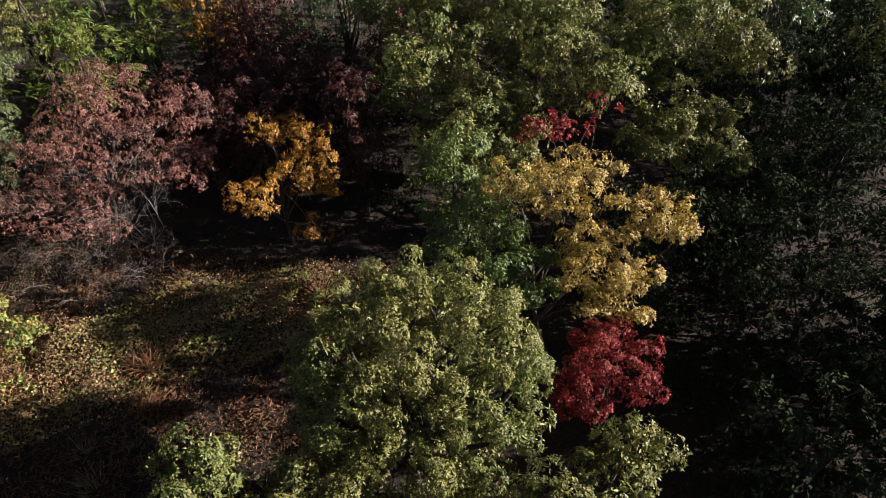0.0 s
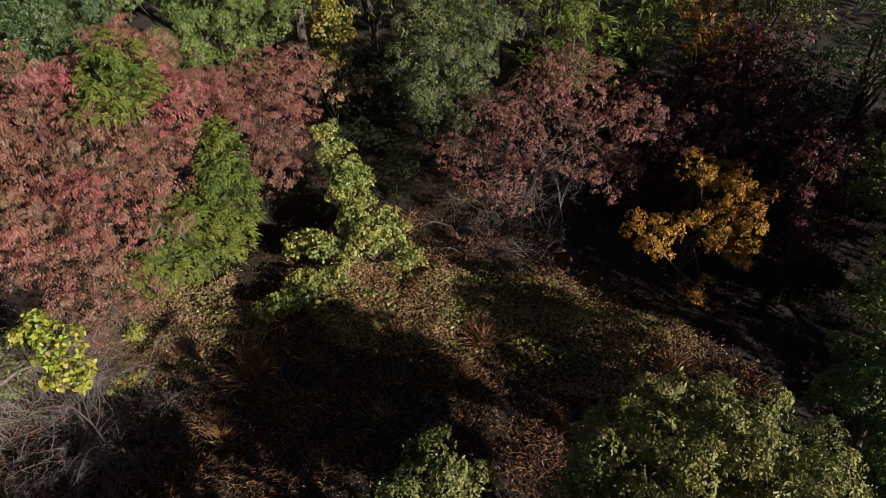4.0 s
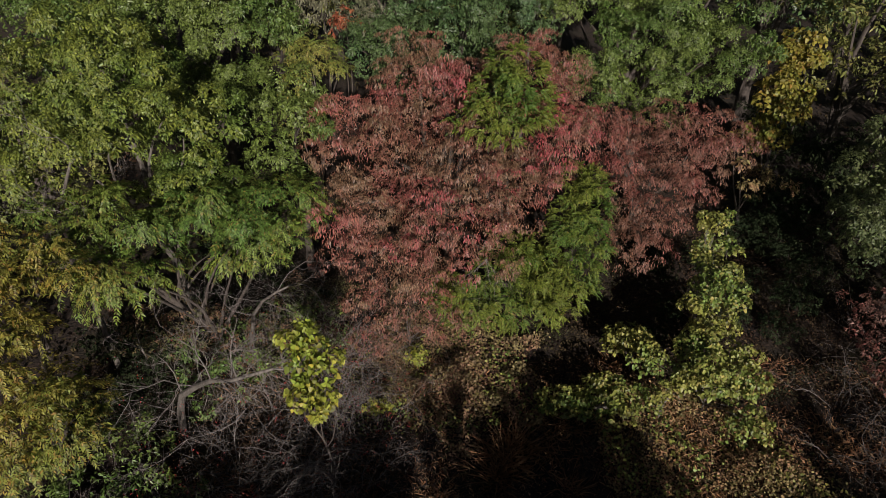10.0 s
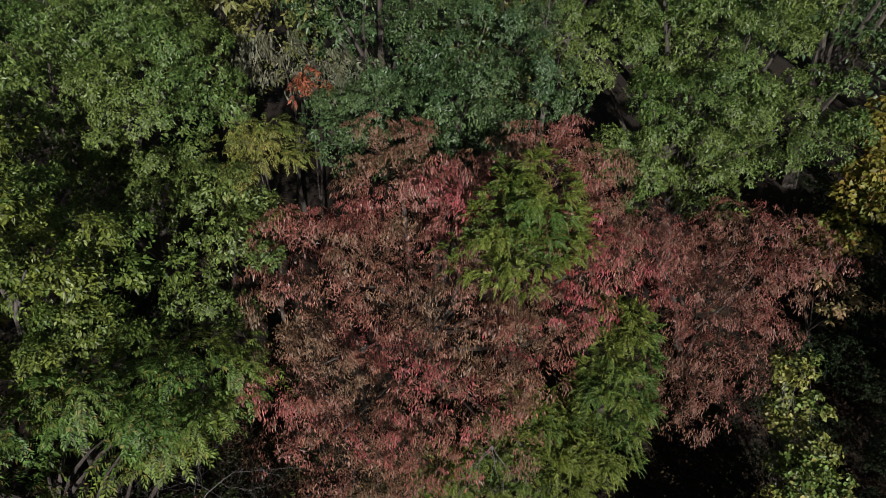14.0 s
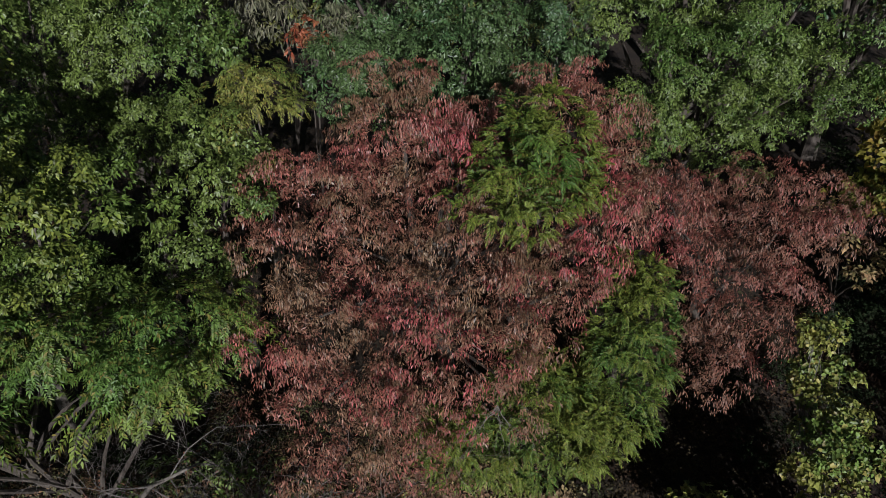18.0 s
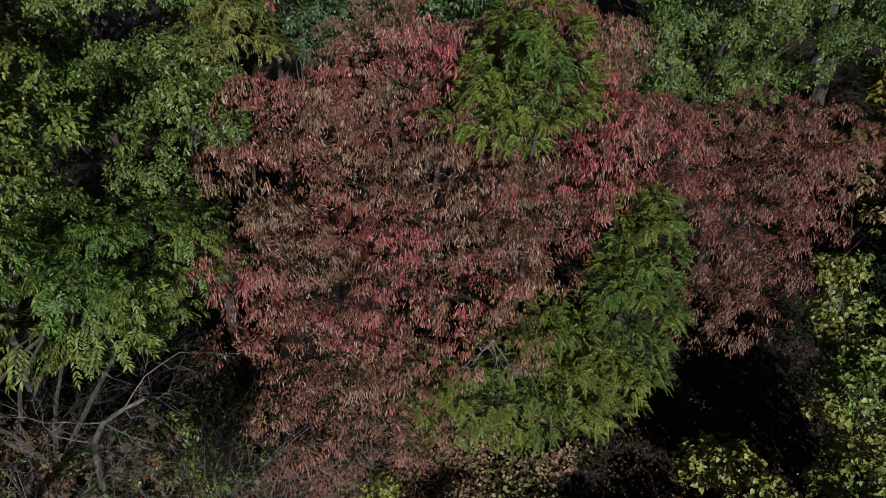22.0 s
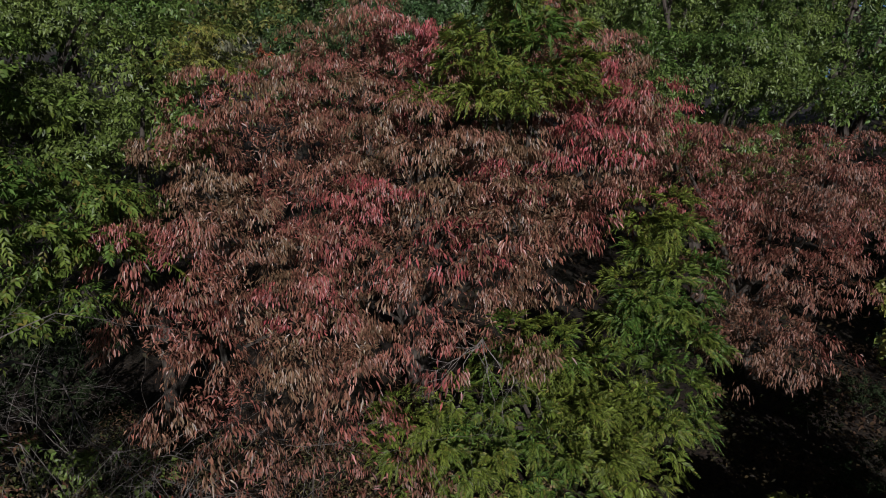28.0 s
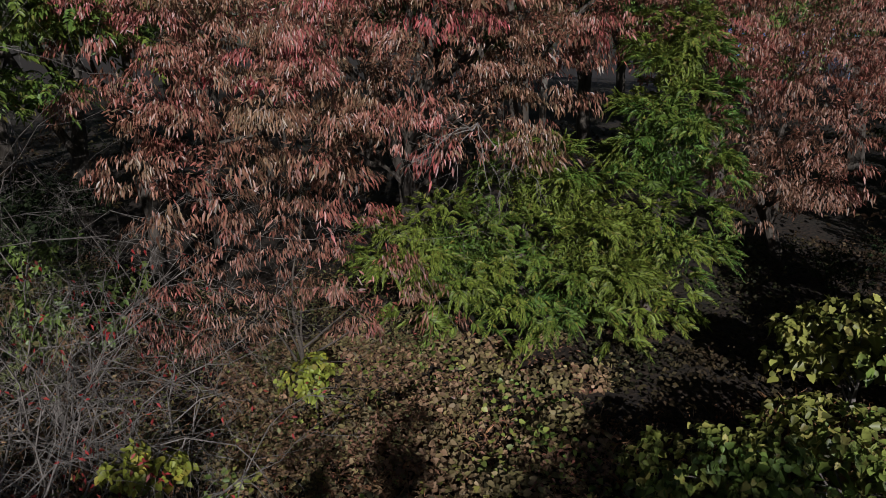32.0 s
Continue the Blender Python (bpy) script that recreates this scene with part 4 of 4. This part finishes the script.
for k, (x, y, h, n) in enumerate(((-3.45, -4.0, 2.5, 7), (-4.3, -3.9, 2.9, 6))):
    bare_shrub((x, y), "tall leafless shrub of pale twigs beside the red tree", n, h, 0.9, 90 + k, 0.12)


def leaning_tree(label, line, girth, ways, seed):
    """A pale leaning trunk among the bare shrubs, with its bare limbs."""
    random.seed(seed)
    root = tagged(new("leaning_tree"), label, "tree")
    line = [Vector(p) for p in line]
    root.location = (line[0].x, line[0].y, 0)
    inv = Matrix.Translation((-line[0].x, -line[0].y, 0))
    bm = limb_mesh(line, girth, girth * 0.3, 9)
    bm.transform(inv)
    part("trunk", bm, M_PALEBARK, root)
    for k, way in ways:
        bm = bmesh.new()
        twigs(bm, line[k], way, random.uniform(1.2, 1.9) * girth / 0.09, girth * 0.17, 3, 0.05)
        bm.transform(inv)
        part("limb", bm, M_TWIG, root)


leaning_tree("bare leaning tree with a pale curved trunk", ((-6.6, -5.3, -0.1), (-6.45, -5.35, 0.7), (-6.2, -5.5, 1.4), (-5.6, -5.95, 2.2), (-5.0, -6.5, 3.0), (-4.5, -6.8, 3.35), (-3.75, -6.75, 3.6)), 0.09,
             ((2, (0.1, 0.3, 1)), (3, (0.3, 0.7, 0.7)), (4, (-0.1, 0.9, 0.6)), (4, (0.5, -0.7, 0.5)), (5, (0.6, 0.4, 0.5)), (6, (0.8, -0.3, 0.3)), (3, (-0.5, -0.6, 0.7)), (5, (0.2, 0.9, 0.3))), 12)
leaning_tree("bare crooked tree with a pale trunk under the green tree", ((-5.1, -3.9, -0.1), (-5.15, -4.0, 1.2), (-4.9, -4.1, 2.3), (-4.6, -4.2, 2.8), (-4.25, -4.25, 3.1), (-3.9, -4.1, 3.2)), 0.055,
             ((2, (0.6, -0.5, 0.4)), (3, (0.5, -0.6, 0.2)), (3, (-0.6, -0.4, 0.5)), (4, (0.4, 0.5, 0.4)), (4, (0.8, -0.5, 0.1)), (5, (0.8, 0.2, -0.1)), (2, (-0.7, 0.1, 0.4))), 15)


leaning_tree("pale forked trunk standing among the evergreens", ((1.75, 6.3, -0.1), (1.8, 6.3, 3.0), (1.9, 6.2, 5.0), (2.05, 6.1, 5.7), (2.3, 6.0, 6.4)), 0.09, ((2, (-0.2, 0, 1)), (3, (0.6, -0.3, 0.7)), (3, (-0.5, -0.2, 0.8))), 18)
leaning_tree("bare thin tree between light green crowns", ((-8.6, -3.6, -0.1), (-8.5, -3.6, 3.0), (-8.2, -3.7, 5.0), (-7.8, -3.6, 5.8)), 0.07, ((2, (0.7, -0.5, 0.4)), (3, (0.8, -0.2, 0.5)), (2, (-0.4, -0.7, 0.5)), (3, (0.2, -0.7, 0.5))), 19)
random.seed(33)
for k in range(5):
    bm = bmesh.new()
    twigs(bm, (0.1, -2.75, 2.75), (random.uniform(-0.6, 0.6), -0.5, -0.5), random.uniform(0.5, 0.8), 0.006, 2, 0.2)
    bm.transform(Matrix.Translation((0.6, -0.4, 0)))
    part("dead_twig", bm, M_TWIG, RED_LIMB, "bare dead twig")


for x, y, z in ((-4.8, -4.2, 1.0), (-4.3, -3.2, 0.9), (-5.2, -3.4, 1.0), (-6.4, -4.2, 1.1), (-7.4, -7.6, 1.0), (-6.3, -7.4, 0.8), (-5.8, -5.0, 0.9), (-3.8, -3.4, 0.9), (-7.0, -6.6, 0.9), (-8.6, -7.6, 1.0), (-8.0, -8.9, 0.8)):
    tree("thicket_shrub", "dark green shrub in the bare thicket", "shrub", (x, y), [(x, y, z, 0.75, 0.6, z * 0.8)], "broad", M_EVG, 0.07, 0.28, 150, 0.75, girth=0.03, group="thicket shrubs")


for x, y, z in ((-5.7, -4.0, 1.5), (-6.7, -3.6, 1.6), (-4.7, -3.5, 1.3), (-3.7, -3.9, 1.0), (-7.6, -3.9, 1.6)):
    tree("brush_shrub", "shrub with reddish brown and green leaves in the thicket", "shrub", (x, y), [(x, y, z, 0.7, 0.5, z * 0.6), (x + 0.4, y + 0.3, z * 0.6, 0.6, 0.5, z * 0.4)], "broad", M_BRUSH, 0.05, 0.24, 150, 0.9, M_TWIG, 0.03, group="brush shrubs")


# ---- ground cover ----
def cover(name, label, xs, ys, n, leaf, material, tall, wide=(0.7, 1.0), keep=None, patch=0.6, upright=False):
    """Small leaves or blades over a stretch of ground, in drifts."""
    x, y = RNG.uniform(*xs, n), RNG.uniform(*ys, n)
    nz = np.array([noise.noise(Vector((a * patch, b * patch, leaf * 50))) for a, b in zip(x, y)])
    ok = nz > RNG.uniform(-0.75, 0.1, n)
    if keep is not None:
        ok &= keep(x, y)
    x, y, nz = x[ok], y[ok], nz[ok]
    z0 = np.array([rise(a, b) for a, b in zip(x, y)])
    n = len(x)
    if upright:
        p = np.stack([x, y, z0 - 0.02], 1)
        ax, nn = RNG.normal(size=p.shape) * [0.45, 0.45, 0.1] + [0, 0, 0.8], RNG.normal(size=p.shape)
        ln_ = leaf * RNG.uniform(0.4, 1.2, n) * (0.8 + 0.6 * nz)
    else:
        p = np.stack([x, y, z0 + tall * (0.25 + np.maximum(nz, -0.2)) * RNG.uniform(0.1, 1, n) ** 0.6 + 0.02], 1)
        ax, nn = RNG.normal(size=p.shape) * [1, 1, 0.4] + [0, -0.1, -0.15], RNG.normal(size=p.shape) * 0.5 + [0, -0.15, 0.8]
        ln_ = leaf * RNG.uniform(0.55, 1.3, n)
    me = leaves(name, p, ax, nn, ln_, ln_ * RNG.uniform(*wide, n), 0.12, 0.3 if upright else 0.05, wide[1] > 0.9)
    me.materials.append(material)
    return tagged(new(name, me), label, "ground cover", kind="stuff")


def near_line(x, y, pts, w):
    """Whether places lie within w of a line on the ground."""
    d = np.full(len(x), 99.0)
    for (ax, ay), (bx, by) in zip(pts, pts[1:]):
        t = np.clip(((x - ax) * (bx - ax) + (y - ay) * (by - ay)) / ((bx - ax) ** 2 + (by - ay) ** 2), 0, 1)
        d = np.minimum(d, np.hypot(x - ax - t * (bx - ax), y - ay - t * (by - ay)))
    return d < w


BAND = [(4.2, -5.8), (5.6, -7.2), (6.8, -9.0), (8.0, -11.6)]
def bed(x, y):
    """An uneven oval at the red tree's foot."""
    return ((x + 0.6) / 2.1) ** 2 + ((y + 3.4) / 2.2) ** 2 < 1 + 0.28 * np.sin(3.1 * x + 1.7 * y) + 0.2 * np.sin(5.3 * y - 2.2 * x)


cover("creeper_bed", "bed of withered olive and brown creeper leaves", (-3.2, 1.8), (-6.0, -1.2), 22000, 0.06, M_BED, 0.5, keep=bed, patch=1.2)
cover("fallen_leaves", "fallen red leaves among the creepers", (-3.6, 1.4), (-5.0, -1.4), 5000, 0.05, M_RED2, 0.6, (0.3, 0.45), patch=1.4)
cover("bed_herbs", "green herbs among the withered creepers", (-3.4, 1.2), (-5.4, -2.2), 2600, 0.055, M_KUDZU, 0.6, patch=1.9)
cover("creeper_band", "yellowing creepers over the clearing's sunny strip", (2.5, 10.5), (-13, -4.2), 60000, 0.06, M_LITTER, 0.7, (0.6, 0.85), keep=lambda x, y: near_line(x, y, BAND, 1.9))
cover("green_creepers", "green creeper leaves in the sunny strip", (2.5, 9.5), (-12, -4.2), 9000, 0.066, M_KUDZU, 0.8, keep=lambda x, y: near_line(x, y, BAND, 1.7), patch=1.1)
cover("brush_leaves", "reddish brown brush under the red tree", (-5.4, -0.4), (-4.7, -0.6), 30000, 0.05, M_BRUSH, 1.3, (0.3, 0.5), patch=1.1)
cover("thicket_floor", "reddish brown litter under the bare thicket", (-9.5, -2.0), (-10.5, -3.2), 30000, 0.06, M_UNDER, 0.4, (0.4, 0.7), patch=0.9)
# herb colour carries the shade that falls beside the cedar
cover("shade_herbs", "low herbs around the cedar, coloured dark for shade", (1.2, 11.5), (-4.6, 2.5), 30000, 0.065, M_UNDER, 0.5, (0.5, 0.8), patch=0.9)
cover("field_grass", "reddish brown withered grass of the clearing", (-6, 10), (-14.5, -3.2), 66000, 0.32, M_DRY, 0.3, (0.03, 0.06), upright=True, patch=0.8)
cover("field_herbs", "low withered herbs in the clearing", (-7, 10), (-14.5, -3.2), 15000, 0.05, M_DRY, 0.5, (0.4, 0.7), patch=0.9)
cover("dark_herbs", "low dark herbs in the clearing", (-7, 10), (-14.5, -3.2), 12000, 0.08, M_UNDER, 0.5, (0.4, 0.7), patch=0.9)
# floor colour carries the shade between the trunks
cover("forest_floor", "undergrowth and fallen leaves, coloured dark for shade under the trees", (-16, 26), (-32, 16), 50000, 0.15, M_UNDER, 1.1, (0.35, 0.6), patch=0.4, keep=lambda x, y: (x < -9) | (x > 9) | (y < -14) | (y > 2))


def grass_tuft(x, y, n, tall, material, label, lean=0.25):
    x0 = RNG.normal(size=(n, 2)) * 0.1 * tall / 0.5
    p = np.concatenate([x0, np.full((n, 1), -0.02)], 1)
    ax = np.concatenate([x0 * 2.0, np.ones((n, 1))], 1) + RNG.normal(size=(n, 3)) * lean
    ob = new("grass_tuft", leaves("grass_tuft", p, ax, RNG.normal(size=(n, 3)), tall * RNG.uniform(0.5, 1.1, n), 0.014, 0.1, 0.12))
    ob.data.materials.append(material)
    ob.location = (x, y, rise(x, y))
    tagged(ob, label, "grass", "grass tufts")


for x, y, n, tall, lean in ((2.35, -9.3, 90, 0.7, 0.15), (2.15, -9.2, 60, 0.6, 0.15), (2.8, -10.3, 70, 0.5, 0.15), (2.95, -10.45, 60, 0.5, 0.15), (0.35, -9.3, 40, 0.5, 0.15), (3.3, -9.6, 50, 0.4, 0.3), (3.0, -8.6, 60, 0.5, 0.3)):
    grass_tuft(x, y, n, tall, M_STRAW, "upright tuft of pale straw-coloured grass", lean)
for x, y, n, tall in ((5.6, -8.8, 220, 0.8), (0.6, -5.8, 260, 0.9), (0.3, -6.3, 200, 0.8), (1.8, -6.7, 140, 0.6), (-1.0, -7.5, 160, 0.6), (-0.9, -6.9, 120, 0.5), (4.4, -9.4, 160, 0.6), (8.6, -12.4, 180, 0.7)):
    grass_tuft(x, y, n, tall, M_DRY, "sprawling clump of reddish dry grass", 0.5)


# ---- far towers ----
def far_tower(x, y, w, d, top, label, pitch):
    m, nd, ln, bsdf = node_mat("tower_wall")
    bsdf.inputs["Base Color"].default_value, bsdf.inputs["Roughness"].default_value = (0.55, 0.58, 0.62, 1), 0.5
    g, nd, ln, glass = node_mat("tower_glass")
    glass.inputs["Base Color"].default_value, glass.inputs["Roughness"].default_value = (0.10, 0.22, 0.42, 1), 0.15
    root = tagged(new("far_tower"), label, "building")
    root.location = (x, y, -45)
    bm = bmesh.new()
    bmesh.ops.create_cube(bm, size=1, matrix=Matrix.Translation((0, 0, (top + 45) / 2)) @ Matrix.Diagonal((w, d, top + 45, 1)))
    part("wall", bm, m, root)
    cols = max(2, int(w / pitch))
    me = None
    for k in range(cols):
        wx = -w / 2 + w * (k + 0.5) / cols
        if me is None:
            bm = bmesh.new()
            bmesh.ops.create_cube(bm, size=1, matrix=Matrix.Diagonal((w / cols * 0.72, 0.4, (top + 45) * 0.96, 1)))
            ob = part("window", bm, g, root)
            me = ob.data
        else:
            ob = new("window", me)
            ob.parent = root
        ob.location = (wx, -d / 2 - 0.05, (top + 45) / 2)
    root.rotation_euler = (0, 0, -math.atan2(x, y))


far_tower(361, 610, 10, 10, 95, "slender pale high-rise far beyond the wood", 2.5)
far_tower(352, 625, 8, 10, 44, "smaller pale tower far beyond the wood", 2.0)


def backdrop_sky():
    """Clear blue sky beyond the towers."""
    m, nd, ln, bsdf = node_mat("clear_sky")
    bsdf.inputs["Base Color"].default_value = (0, 0, 0, 1)
    bsdf.inputs["Emission Color"].default_value, bsdf.inputs["Emission Strength"].default_value = (0.085, 0.27, 0.72, 1), 1.4
    pts = [(1500 * math.sin(radians(a)), 1500 * math.cos(radians(a))) for a in range(20, 46, 5)]
    v = np.array([(x, y, z) for x, y in pts for z in (-110, 260)], float)
    t = np.array([q for k in range(len(pts) - 1) for q in ((2 * k, 2 * k + 2, 2 * k + 3), (2 * k, 2 * k + 3, 2 * k + 1))])
    me = raw_mesh("backdrop", v, t)
    me.materials.append(m)
    tagged(new("backdrop", me), "clear blue sky beyond the wood", "sky", kind="structure")


backdrop_sky()


def far_wood():
    """The canopy of the wood further away, as one mass of leaf clumps."""
    spots = []
    for _ in range(1000):
        a, d = RNG.uniform(-1.1, 2.9), 29 + 60 * RNG.uniform() ** 1.5
        x, y = d * math.sin(a), d * math.cos(a) - 5
        gap = abs(math.degrees(math.atan2(x, y + 9)) - 32.3) < 1.8
        spots.append((x, y, (RNG.uniform(3.2, 4.6) if gap else RNG.uniform(5.6, 8.0)) + 1.2 * noise.noise(Vector((x * 0.1, y * 0.1, 0)))))
    spots += [(x, y, z - 2.4) for x, y, z in spots if 20 < math.degrees(math.atan2(x, y + 9)) < 40]
    c = np.array(spots)
    o = np.tile([0.0, -0.3, 1.0], (len(c), 1))
    c, o = bough_points(c, unit(o), 2.0, 8, 0.8)
    p, nr = bough_points(c, o, 0.75, 12, 0.8)
    size = np.clip(0.0095 * np.hypot(p[:, 0], p[:, 1] + 5), 0.22, 0.7)
    me = leaves("far_wood", p, RNG.normal(size=p.shape) + nr * 0.3 + [0, 0, -0.4], nr + RNG.normal(size=p.shape) * 0.2, size, size * 0.55)
    me.materials.append(M_EVG)
    tagged(new("far_wood", me), "green canopy of the wood further off", "wood", kind="stuff")


far_wood()
